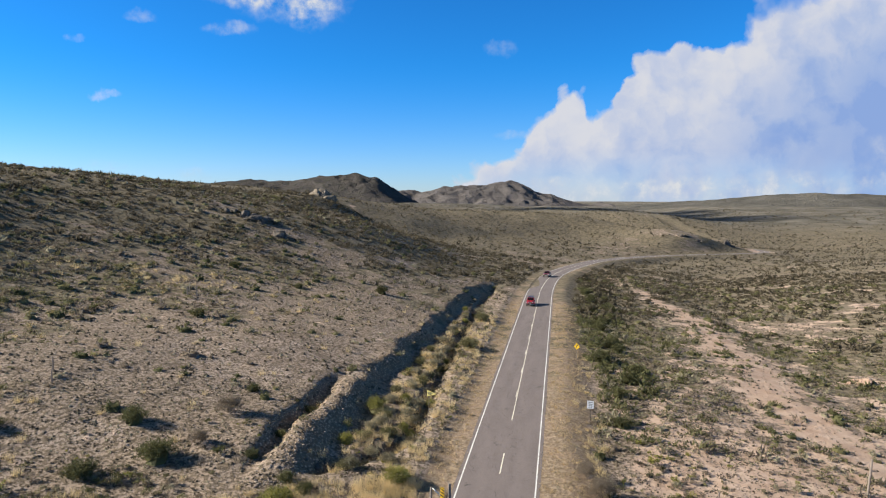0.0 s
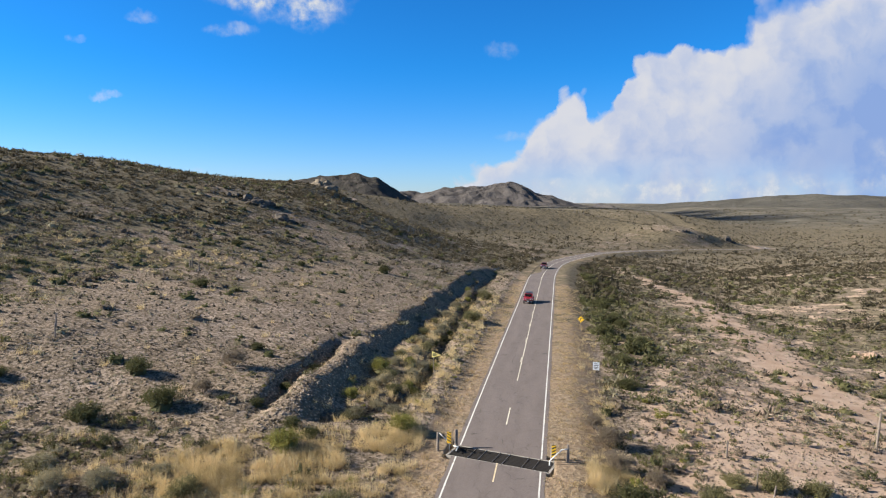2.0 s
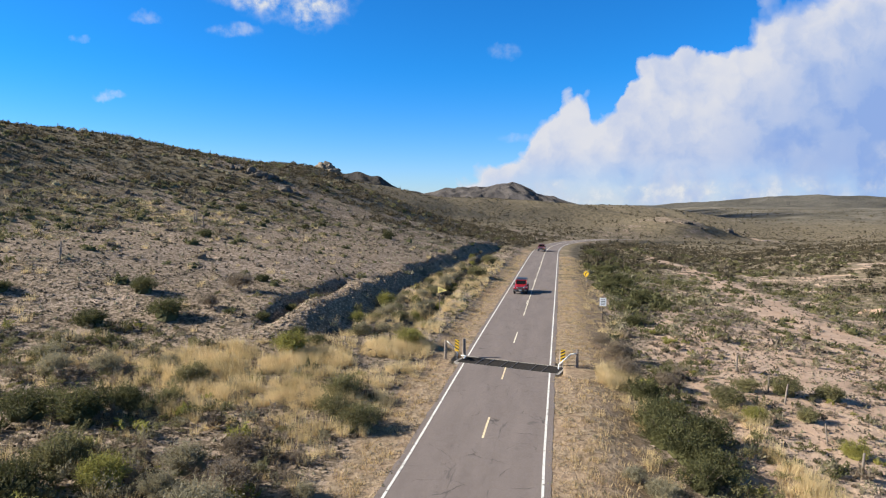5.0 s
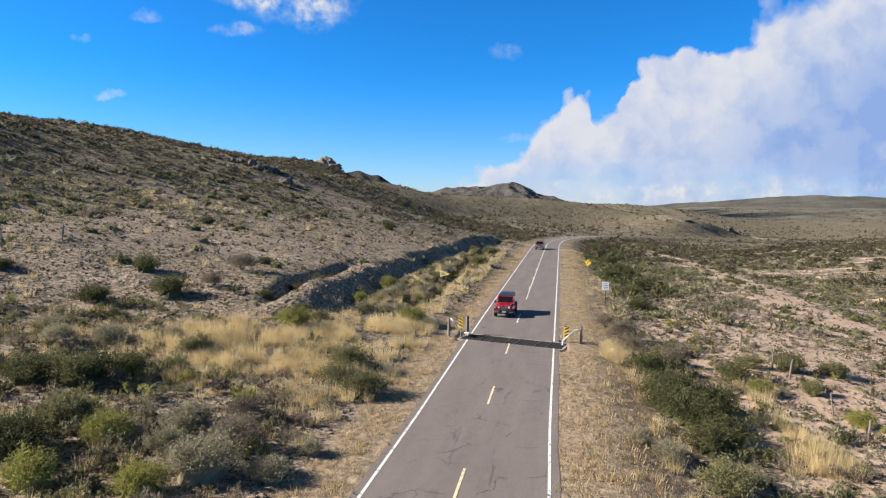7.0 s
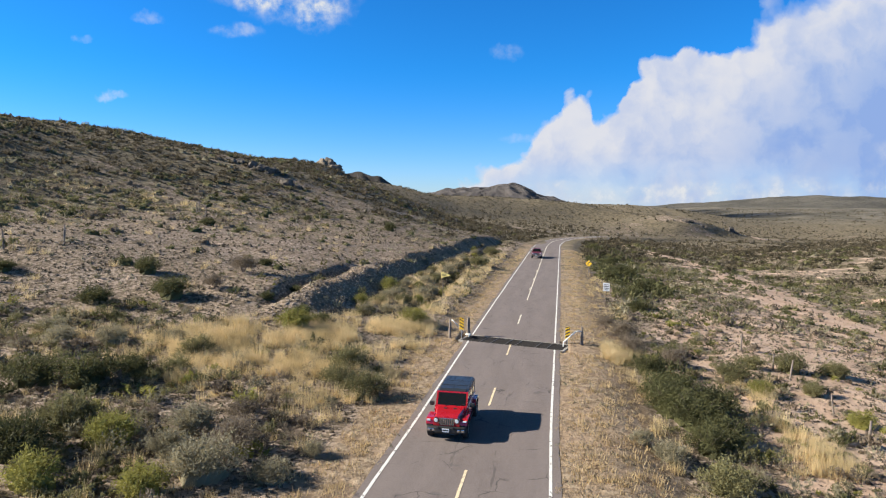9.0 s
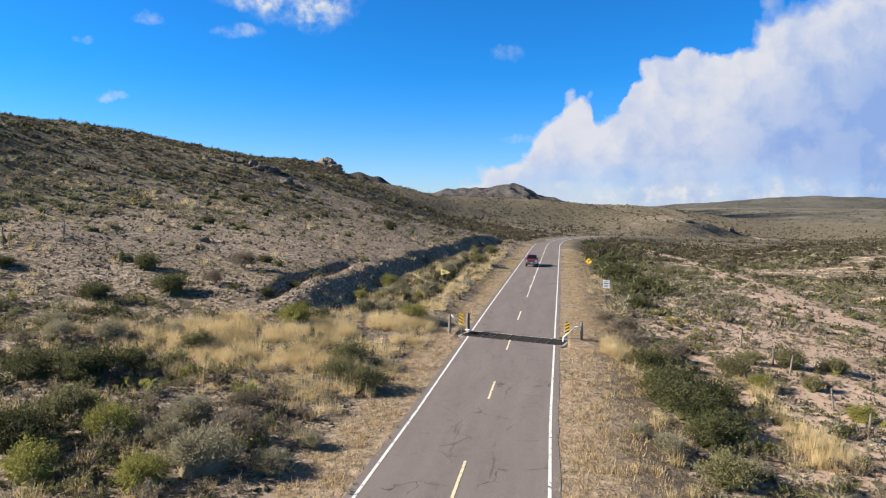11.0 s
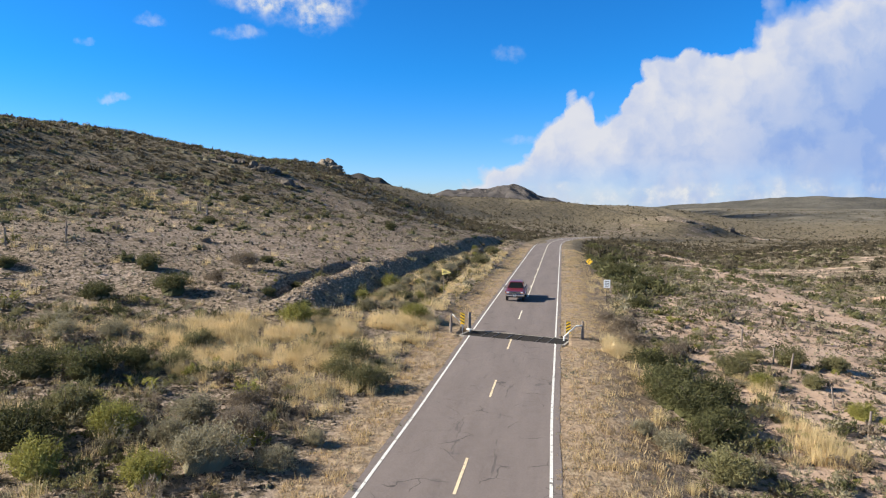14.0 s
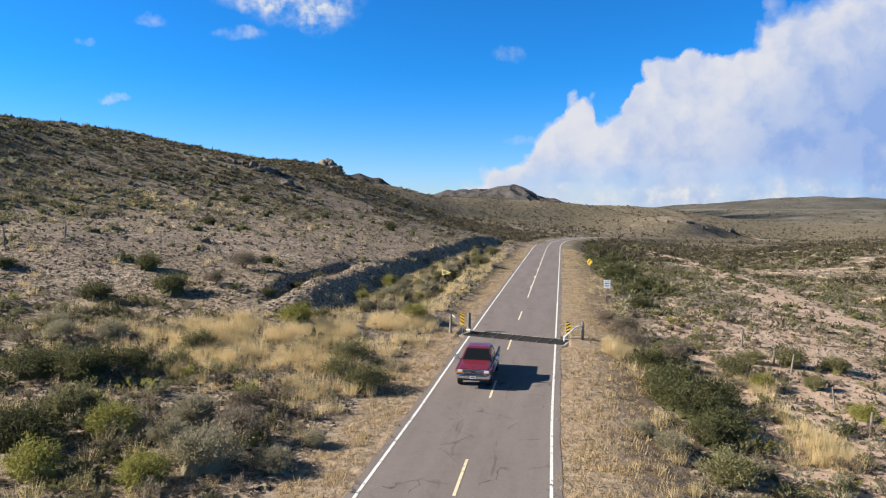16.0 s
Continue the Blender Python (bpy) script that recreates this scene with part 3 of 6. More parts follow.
def cloud_material(name, build):
    m = bpy.data.materials.new(name)
    m.use_nodes = True
    t = m.node_tree
    t.nodes.remove(t.nodes["Principled BSDF"])
    p = local_of(t)
    unit = t.nodes.new("ShaderNodeVectorMath")
    unit.operation = "MULTIPLY"
    unit.inputs[1].default_value = (1 / CLOUD_D,) * 3
    t.links.new(p, unit.inputs[0])
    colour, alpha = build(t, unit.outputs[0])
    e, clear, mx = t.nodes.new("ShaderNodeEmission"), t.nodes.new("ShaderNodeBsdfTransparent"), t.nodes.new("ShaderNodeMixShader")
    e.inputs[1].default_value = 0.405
    t.links.new(colour, e.inputs[0])
    t.links.new(alpha, mx.inputs[0])
    t.links.new(clear.outputs[0], mx.inputs[1])
    t.links.new(e.outputs[0], mx.inputs[2])
    t.links.new(mx.outputs[0], t.nodes["Material Output"].inputs[0])
    return m


def warped(t, p, size, amount, detail=6.0):
    n = put(t, "ShaderNodeTexNoise", Scale=size, Detail=detail, Roughness=0.6)
    t.links.new(p, n.inputs["Vector"])
    c = t.nodes.new("ShaderNodeVectorMath")
    c.operation = "SUBTRACT"
    c.inputs[1].default_value = (0.5, 0.5, 0.5)
    t.links.new(n.outputs[1], c.inputs[0])
    s = t.nodes.new("ShaderNodeVectorMath")
    s.operation = "SCALE"
    s.inputs["Scale"].default_value = amount
    t.links.new(c.outputs[0], s.inputs[0])
    a = t.nodes.new("ShaderNodeVectorMath")
    t.links.new(p, a.inputs[0])
    t.links.new(s.outputs[0], a.inputs[1])
    return a.outputs[0]


def split(t, v):
    s = t.nodes.new("ShaderNodeSeparateXYZ")
    t.links.new(v, s.inputs[0])
    return s.outputs[0], s.outputs[2]


def big_cloud(t, p):
    q = warped(t, warped(t, warped(t, p, 9.0, 0.030, 2.0), 26.0, 0.020, 3.0), 75.0, 0.010, 5.0)
    x, z = split(t, q)
    # the cloud's top as a curve over x from 0.0 to 0.8
    fc = t.nodes.new("ShaderNodeFloatCurve")
    c = fc.mapping.curves[0]
    tops = ((0.0, 0.0), (0.022, 0.075), (0.065, 0.10), (0.10, 0.12), (0.145, 0.20), (0.19, 0.30), (0.220, 0.365), (0.234, 0.43), (0.264, 0.435), (0.292, 0.375), (0.325, 0.36), (0.355, 0.50),
            (0.40, 0.585), (0.47, 0.60), (0.53, 0.645), (0.60, 0.76), (0.70, 0.88), (0.85, 0.97), (1.0, 1.0))
    c.points[0].location, c.points[1].location = tops[0], tops[-1]
    for pt in tops[1:-1]:
        c.points.new(*pt)
    fc.mapping.update()
    t.links.new(span(t, x, -0.014, 0.786, 0, 1, False), fc.inputs["Value"])
    top = calc(t, "MULTIPLY", fc.outputs[0], 0.38)

    def billow(v, scale):
        n = put(t, "ShaderNodeTexVoronoi", Scale=scale)
        n.feature = "SMOOTH_F1"
        n.inputs["Smoothness"].default_value = 0.35
        t.links.new(v, n.inputs["Vector"])
        return calc(t, "SUBTRACT", 0.42, n.outputs["Distance"])

    def puffs(v):
        return calc(t, "ADD", calc(t, "MULTIPLY", billow(v, 15.0), 0.060), calc(t, "ADD", calc(t, "MULTIPLY", billow(v, 36.0), 0.026), calc(t, "MULTIPLY", billow(v, 85.0), 0.006)))

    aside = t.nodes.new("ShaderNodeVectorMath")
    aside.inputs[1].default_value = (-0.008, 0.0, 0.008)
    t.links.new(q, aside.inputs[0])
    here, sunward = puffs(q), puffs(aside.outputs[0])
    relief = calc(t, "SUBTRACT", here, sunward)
    under = calc(t, "ADD", calc(t, "SUBTRACT", top, z), here)
    x0, z0 = split(t, p)
    far_right = span(t, x0, 0.36, 0.72)
    edge = calc(t, "ADD", calc(t, "MULTIPLY", far_right, 0.060), 0.015)
    a = calc(t, "DIVIDE", under, edge, True)
    # thinner towards its base and where the veil tears
    n_soft = noise_at(t, p, 7.0, 4, 0.55)
    base_gap = calc(t, "MULTIPLY", span(t, z0, 0.075, 0.0), span(t, n_soft, 0.38, 0.6))
    low = calc(t, "SUBTRACT", 1.0, calc(t, "MULTIPLY", base_gap, 0.45))
    a = calc(t, "MULTIPLY", a, low, True)
    a = calc(t, "MULTIPLY", a, span(t, z0, -0.03, 0.004))
    # lit billows and blue-grey shade, painted into the cloud's glowing colour
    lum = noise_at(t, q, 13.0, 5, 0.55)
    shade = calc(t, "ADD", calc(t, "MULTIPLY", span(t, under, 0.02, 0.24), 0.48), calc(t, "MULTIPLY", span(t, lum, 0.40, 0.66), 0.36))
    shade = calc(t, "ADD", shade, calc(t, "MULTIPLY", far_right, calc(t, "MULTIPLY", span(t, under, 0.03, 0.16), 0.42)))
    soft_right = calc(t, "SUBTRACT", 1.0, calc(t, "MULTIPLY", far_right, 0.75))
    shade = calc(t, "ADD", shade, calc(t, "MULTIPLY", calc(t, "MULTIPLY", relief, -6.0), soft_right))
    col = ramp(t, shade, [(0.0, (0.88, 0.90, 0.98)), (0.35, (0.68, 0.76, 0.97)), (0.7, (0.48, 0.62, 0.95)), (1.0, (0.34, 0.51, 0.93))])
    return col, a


def small_clouds(spots):
    def build(t, p):
        q = warped(t, p, 20.0, 0.042)
        x, z = split(t, q)
        total = None
        for cx, cz, rx, rz, k in spots:
            dx = calc(t, "DIVIDE", calc(t, "SUBTRACT", x, cx), rx)
            dz = calc(t, "DIVIDE", calc(t, "SUBTRACT", z, cz), rz)
            d = calc(t, "ADD", calc(t, "MULTIPLY", dx, dx), calc(t, "MULTIPLY", dz, dz))
            f = calc(t, "MULTIPLY", span(t, d, 1.0, 0.0), k)
            total = f if total is None else calc(t, "ADD", total, f)
        n = noise_at(t, p, 38.0, 6, 0.6)
        a = calc(t, "MULTIPLY", calc(t, "MULTIPLY", total, 0.62), span(t, n, 0.28, 0.78), True)
        return ramp(t, n, [(0.3, (0.62, 0.76, 0.95)), (0.6, (0.90, 0.93, 0.97))]), a
    return build


def cloud_sheet(name, label, build, lo, hi, depth):
    v = [(lo[0] * CLOUD_D, 0, lo[1] * CLOUD_D), (hi[0] * CLOUD_D, 0, lo[1] * CLOUD_D), (hi[0] * CLOUD_D, 0, hi[1] * CLOUD_D), (lo[0] * CLOUD_D, 0, hi[1] * CLOUD_D)]
    ob = new(name, mesh_of(name, v, [[0, 1, 2, 3]], cloud_material(name, build)))
    a = radians(10.0)
    ob.matrix_basis = pose(4 - math.sin(a) * depth, -39 + math.cos(a) * depth, 20, 0, 0, 10.0)
    ob.visible_shadow = False
    return tagged(ob, label, "cloud", kind="structure")


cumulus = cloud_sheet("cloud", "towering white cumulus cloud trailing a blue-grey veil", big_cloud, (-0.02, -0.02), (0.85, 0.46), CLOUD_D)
wisps = cloud_sheet("high_cloud", "small torn white clouds in a blue sky", small_clouds((
    (-0.225, 0.302, 0.105, 0.055, 1.5), (-0.30, 0.300, 0.07, 0.030, 1.3), (-0.185, 0.268, 0.05, 0.030, 1.0), (-0.31, 0.243, 0.045, 0.014, 0.8), (-0.44, 0.26, 0.03, 0.010, 0.55), (-0.50, 0.148, 0.028, 0.009, 0.95),
    (-0.54, 0.23, 0.018, 0.008, 0.5), (0.085, 0.217, 0.028, 0.012, 0.45), (0.10, 0.088, 0.035, 0.010, 0.5), (-0.37, 0.03, 0.03, 0.012, 0.35), (-0.50, 0.04, 0.04, 0.012, 0.3), (0.28, 0.013, 0.03, 0.012, 0.8), (0.37, 0.013, 0.05, 0.016, 0.7), (0.67, 0.07, 0.06, 0.03, 0.7), (0.17, 0.006, 0.10, 0.024, 1.4), (0.33, 0.008, 0.12, 0.026, 1.4), (0.50, 0.010, 0.14, 0.030, 1.4), (0.70, 0.03, 0.12, 0.03, 1.1))),
    (-0.75, -0.02), (0.8, 0.42), CLOUD_D - 40)


M_CLOUD = plain("white_cloud", (0.8, 0.8, 0.8), 1.0, 0, 0.05, 0.01, 0)
thin, veil = M_CLOUD.node_tree.nodes.new("ShaderNodeBsdfTransparent"), M_CLOUD.node_tree.nodes.new("ShaderNodeMixShader")
veil.inputs[0].default_value = 0.30
M_CLOUD.node_tree.links.new(thin.outputs[0], veil.inputs[1])
M_CLOUD.node_tree.links.new(M_CLOUD.node_tree.nodes["Principled BSDF"].outputs[0], veil.inputs[2])
M_CLOUD.node_tree.links.new(veil.outputs[0], M_CLOUD.node_tree.nodes["Material Output"].inputs[0])


def shading_cloud():
    """A small cumulus up-sun; its shadow lies across the far slope."""
    bm = bmesh.new()
    r = random.Random(31)
    for k in range(36):
        at = Vector((r.uniform(-140, 110), r.uniform(-300, 230), r.uniform(-12, 14)))
        bmesh.ops.create_icosphere(bm, subdivisions=3, radius=r.uniform(36, 66), matrix=Matrix.Translation(at) @ Matrix.Diagonal((1, 1, 0.45, 1)))
    for v in bm.verts:
        v.co += v.co.normalized() * 9 * noise.noise(v.co * 0.05)
    ob = part("cumulus", bm, M_CLOUD, None, "", True)
    ob.matrix_basis = Matrix.Translation(Vector((150, 1110, -5)) + toward * 2300)
    tagged(ob, "small white cumulus cloud high in the sky", "cloud", kind="structure")


shading_cloud()


# ---- plants ----
RNG = np.random.default_rng(7)


def leafy(seed, n, wide, tall, size, lobes=5, shell=0.55):
    """Loose leaves in a few overlapping lobes, about wide across and tall high."""
    r = np.random.default_rng(seed)
    ang = r.uniform(0, 2 * np.pi, lobes)
    rad = r.uniform(0.1, 0.30, lobes) * wide
    mid = np.stack([np.cos(ang) * rad, np.sin(ang) * rad, r.uniform(0.35, 0.62, lobes) * tall], -1)
    reach = np.stack([r.uniform(0.20, 0.30, lobes) * wide, r.uniform(0.20, 0.30, lobes) * wide, r.uniform(0.28, 0.46, lobes) * tall], -1)
    k = r.integers(0, lobes, n)
    way = r.normal(size=(n, 3))
    way /= np.linalg.norm(way, axis=1)[:, None]
    c = mid[k] + way * reach[k] * (shell + (1.06 - shell) * r.uniform(0, 1, n) ** 0.6)[:, None]
    c[:, 2] = np.abs(c[:, 2]) * 0.96 + 0.02 * tall
    a = (r.normal(size=(n, 3)) + 0.5 * way) * (1, 1, 0.6)
    a /= np.linalg.norm(a, axis=1)[:, None]
    b = np.cross(a, r.normal(size=(n, 3)))
    b /= np.linalg.norm(b, axis=1)[:, None]
    s = size * r.uniform(0.6, 1.5, n)[:, None]
    v = np.stack([c - a * s * 0.8, c + a * s * 0.7 + b * s * 0.5, c + a * s * 0.3 - b * s * 0.6], 1).reshape(-1, 3)
    f = np.arange(3 * n).reshape(-1, 3)
    v[:, 2] = np.maximum(v[:, 2], 0.0)
    return v, f


def sprigs(seed, n, wide, tall, size, per=24, lobes=7):
    """Narrow leaves along many thin shoots that fan out from the foot to an uneven crown."""
    r = np.random.default_rng(seed)
    m = max(2, n // per)
    ang, out = r.uniform(0, 2 * np.pi, m), np.sqrt(r.uniform(0.0, 1, m))
    bump_a, bump_k = r.uniform(0, 2 * np.pi, lobes), r.uniform(0.65, 1.0, lobes)
    near = np.cos(ang[:, None] - bump_a).argmax(1)
    reach = bump_k[near] * r.uniform(0.8, 1.12, m)
    top = np.sqrt(np.clip(1 - 0.80 * out**2, 0, 1)) * r.uniform(0.62, 1.08, m) * (0.55 + 0.45 * reach)
    foot = np.stack([np.cos(ang) * out * 0.14 * wide, np.sin(ang) * out * 0.14 * wide, 0 * ang], -1)
    tip = np.stack([np.cos(ang) * out * 0.5 * wide * reach, np.sin(ang) * out * 0.5 * wide * reach, tall * top], -1)
    k = np.repeat(np.arange(m), per)
    q = r.uniform(0.30, 1.0, len(k)) ** 0.75
    c = foot[k] + (tip - foot)[k] * q[:, None]
    c[:, 2] += 0.10 * tall * np.sin(np.pi * q)
    c += r.normal(size=c.shape) * (0.030 * wide)
    way = (tip - foot)[k]
    way /= np.linalg.norm(way, axis=1)[:, None]
    a = way + 0.85 * r.normal(size=c.shape)
    a /= np.linalg.norm(a, axis=1)[:, None]
    b = np.cross(a, r.normal(size=c.shape))
    b /= np.linalg.norm(b, axis=1)[:, None]
    s = size * r.uniform(0.6, 1.5, len(k))[:, None]
    v = np.stack([c - a * s - b * s * 0.36, c - a * s * 0.4 + b * s * 0.42, c + a * s * 1.25], 1).reshape(-1, 3)
    v[:, 2] = np.maximum(v[:, 2], 0.0)
    return v, np.arange(len(v)).reshape(-1, 3)


def mound(seed, wide, tall, sides, rings, extra=0, size=0.1):
    """A low uneven dome of a shrub's dense inner growth, with loose leaves standing out of it."""
    r = np.random.default_rng(seed)
    v, f = [(r.uniform(-0.1, 0.1) * wide, r.uniform(-0.1, 0.1) * wide, tall * r.uniform(0.75, 1.0))], []
    for k in range(rings):
        q = (k + 1) / rings
        for s in range(sides):
            a = 2 * np.pi * (s + 0.5 * (k % 2) + r.uniform(-0.3, 0.3)) / sides
            d = 0.5 * wide * np.sin(q * np.pi / 2) * r.uniform(0.7, 1.15)
            v.append((np.cos(a) * d, np.sin(a) * d, tall * np.cos(q * np.pi / 2) * r.uniform(0.6, 1.2) - (0.06 if k == rings - 1 else 0)))
    for s in range(sides):
        f.append((0, 1 + s, 1 + (s + 1) % sides))
        for k in range(rings - 1):
            a, b = 1 + k * sides + s, 1 + k * sides + (s + 1) % sides
            f += [(a, a + sides, b), (b, a + sides, b + sides)]
    v, f = np.array(v), np.array(f)
    if extra:
        v = v * (0.55, 0.55, 0.6)
        lv, lf = leafy(seed + 7, extra, wide, tall, size, 5)
        v, f = np.concatenate([v, lv]), np.concatenate([f, lf + len(v)])
    return v, f


def cored(seed, n, wide, tall, size):
    """Leafy shoots round a shrub's dense inner growth."""
    v, f = sprigs(seed, n, wide, tall, size, 4, 5)
    cv, cf = mound(seed, wide * 0.62, tall * 0.52, 7, 2)
    return np.concatenate([v, cv]), np.concatenate([f, cf + len(v)])


def tuft(seed, n, tall, spread, width, bend=0.85):
    """Upright bent blades of grass."""
    r = np.random.default_rng(seed)
    ang, out = r.uniform(0, 2 * np.pi, n), r.uniform(0, 1, n) ** 0.7 * spread
    h, lean = tall * r.uniform(0.3, 1.1, n), r.uniform(0.05, bend, n)
    base = np.stack([np.cos(ang) * out * 0.5, np.sin(ang) * out * 0.5, 0 * h], -1)
    tip = base + np.stack([np.cos(ang) * lean * h * 0.8, np.sin(ang) * lean * h * 0.8, h], -1)
    turn = r.uniform(0, 2 * np.pi, n)
    side = np.stack([np.cos(turn), np.sin(turn), 0 * h], -1) * width * 0.5
    midp = (base + tip) / 2 + np.array([0, 0, 0.14]) * h[:, None]
    if bend < 0.8:
        return np.stack([base - side, base + side, tip], 1).reshape(-1, 3), np.arange(3 * n).reshape(-1, 3)
    v = np.stack([base - side, base + side, midp, tip], 1).reshape(-1, 3)
    i = np.arange(n)[:, None] * 4
    f = np.concatenate([i + [0, 1, 2], i + [1, 3, 2]], 0)
    return v, f


def spread_over(name, label, category, material, kinds, x, y, scale, squash=None, sink=0.03, up=None):
    """Many plants too many to count, joined into one object."""
    vs, fs, at = [], [], 0
    z = height(x, y) - sink if up is None else up
    pick = RNG.integers(0, len(kinds), len(x))
    spin = RNG.uniform(0, 2 * np.pi, len(x))
    tallness = RNG.uniform(0.75, 1.3, len(x)) if squash is None else squash
    for k, (v, f) in enumerate(kinds):
        w = np.flatnonzero(pick == k)
        if not len(w):
            continue
        c, s = np.cos(spin[w])[:, None], np.sin(spin[w])[:, None]
        q = np.stack([(v[:, 0] * c - v[:, 1] * s) * scale[w, None] + x[w, None], (v[:, 0] * s + v[:, 1] * c) * scale[w, None] + y[w, None],
                      v[None, :, 2] * (scale * tallness)[w, None] + z[w, None]], -1).reshape(-1, 3)
        g = (f[None] + (np.arange(len(w)) * len(v))[:, None, None]).reshape(-1, 3) + at
        vs.append(q)
        fs.append(g)
        at += len(q)
    ob = new(name, mesh_of(name, np.concatenate(vs), np.concatenate(fs), material))
    return tagged(ob, label, category, kind="stuff")


def sample(n, lo, hi):
    """Places spread evenly over the fan of land between two distances from the near end of the road."""
    r = np.sqrt(RNG.uniform(lo * lo, hi * hi, n))
    a = RNG.uniform(radians(-54), radians(38), n)
    return 4 + r * np.sin(a), -39 + r * np.cos(a)


def clear_of_road(x, y):
    u = road_off(x, y)
    lip = bank_x(y)
    on_wall = (gully(y) > 0.3) & (x > lip - 1.0) & (x < lip + 3.0) & (vnoise(x, y, 3, 91, 2) < 0.15)
    before_sign = (np.abs(x - 9.0) < 2.2) & (y > 50) & (y < 72)
    return ((u > 9.5) | (u < -6.9)) & ~on_wall & ~before_sign


def near_floor(x, y):
    """The dense growth on the low ground beside the near road."""
    u = road_off(x, y)
    return smooth(-u, 6.4, 8.5) * (1 - smooth(y + 0.25 * (x + 20), -2, 14)) * (1 - smooth(-u, 40, 60)) + 0.80 * np.exp(-(((u - 14.5) / 5) ** 2)) * (1 - smooth(y, 25, 60))


def grass_drift(x, y):
    """Where the tall straw-coloured grass stands, 0 to 1."""
    u = road_off(x, y)
    d = 1.1 * np.exp(-(((y - 7.5 - 0.72 * (x + 15)) / 4.2) ** 2)) * smooth(-u, 5.5, 7.5) * (1 - smooth(-u, 20, 27))
    d = d + 0.8 * np.exp(-(((x + 14.0) / 4.0) ** 2) - ((y + 2) / 3.4) ** 2) + 0.8 * np.exp(-(((x + 9.5) / 2.4) ** 2) - ((y + 0.5) / 4.0) ** 2)
    d = d + 0.15 * smooth(-u, 6.5, 8) * (x > bank_x(y) + 3.4) * gully(y) * (x < 0)
    for cx, cy, rx, ry in ((17.0, 5.4, 1.1, 3.0), (16.8, -4.0, 1.0, 3.6), (6.4, 11.6, 1.1, 1.8), (8.4, 11.0, 1.5, 2.0), (10.5, 15.0, 1.2, 3.0)):
        d = d + 1.0 * np.exp(-(((x - cx) / rx) ** 2) - ((y - cy) / ry) ** 2)
    return np.clip(d + 0.05 * near_floor(x, y) * (u < 0) + 0.003 * smooth(-u, 8, 14) + 0.05 * np.exp(-(((x + 74) / 20) ** 2) - ((y - 76) / 12) ** 2) + 0.12 * np.exp(-(((u - 9.3) / 1.0) ** 2)) * (1 - smooth(y, 45, 80)), 0, 1)


KINDS = {"dark": L_DARK, "sage": L_SAGE, "olive": L_OLIVE, "lime": L_LIME, "brown": L_BROWN}


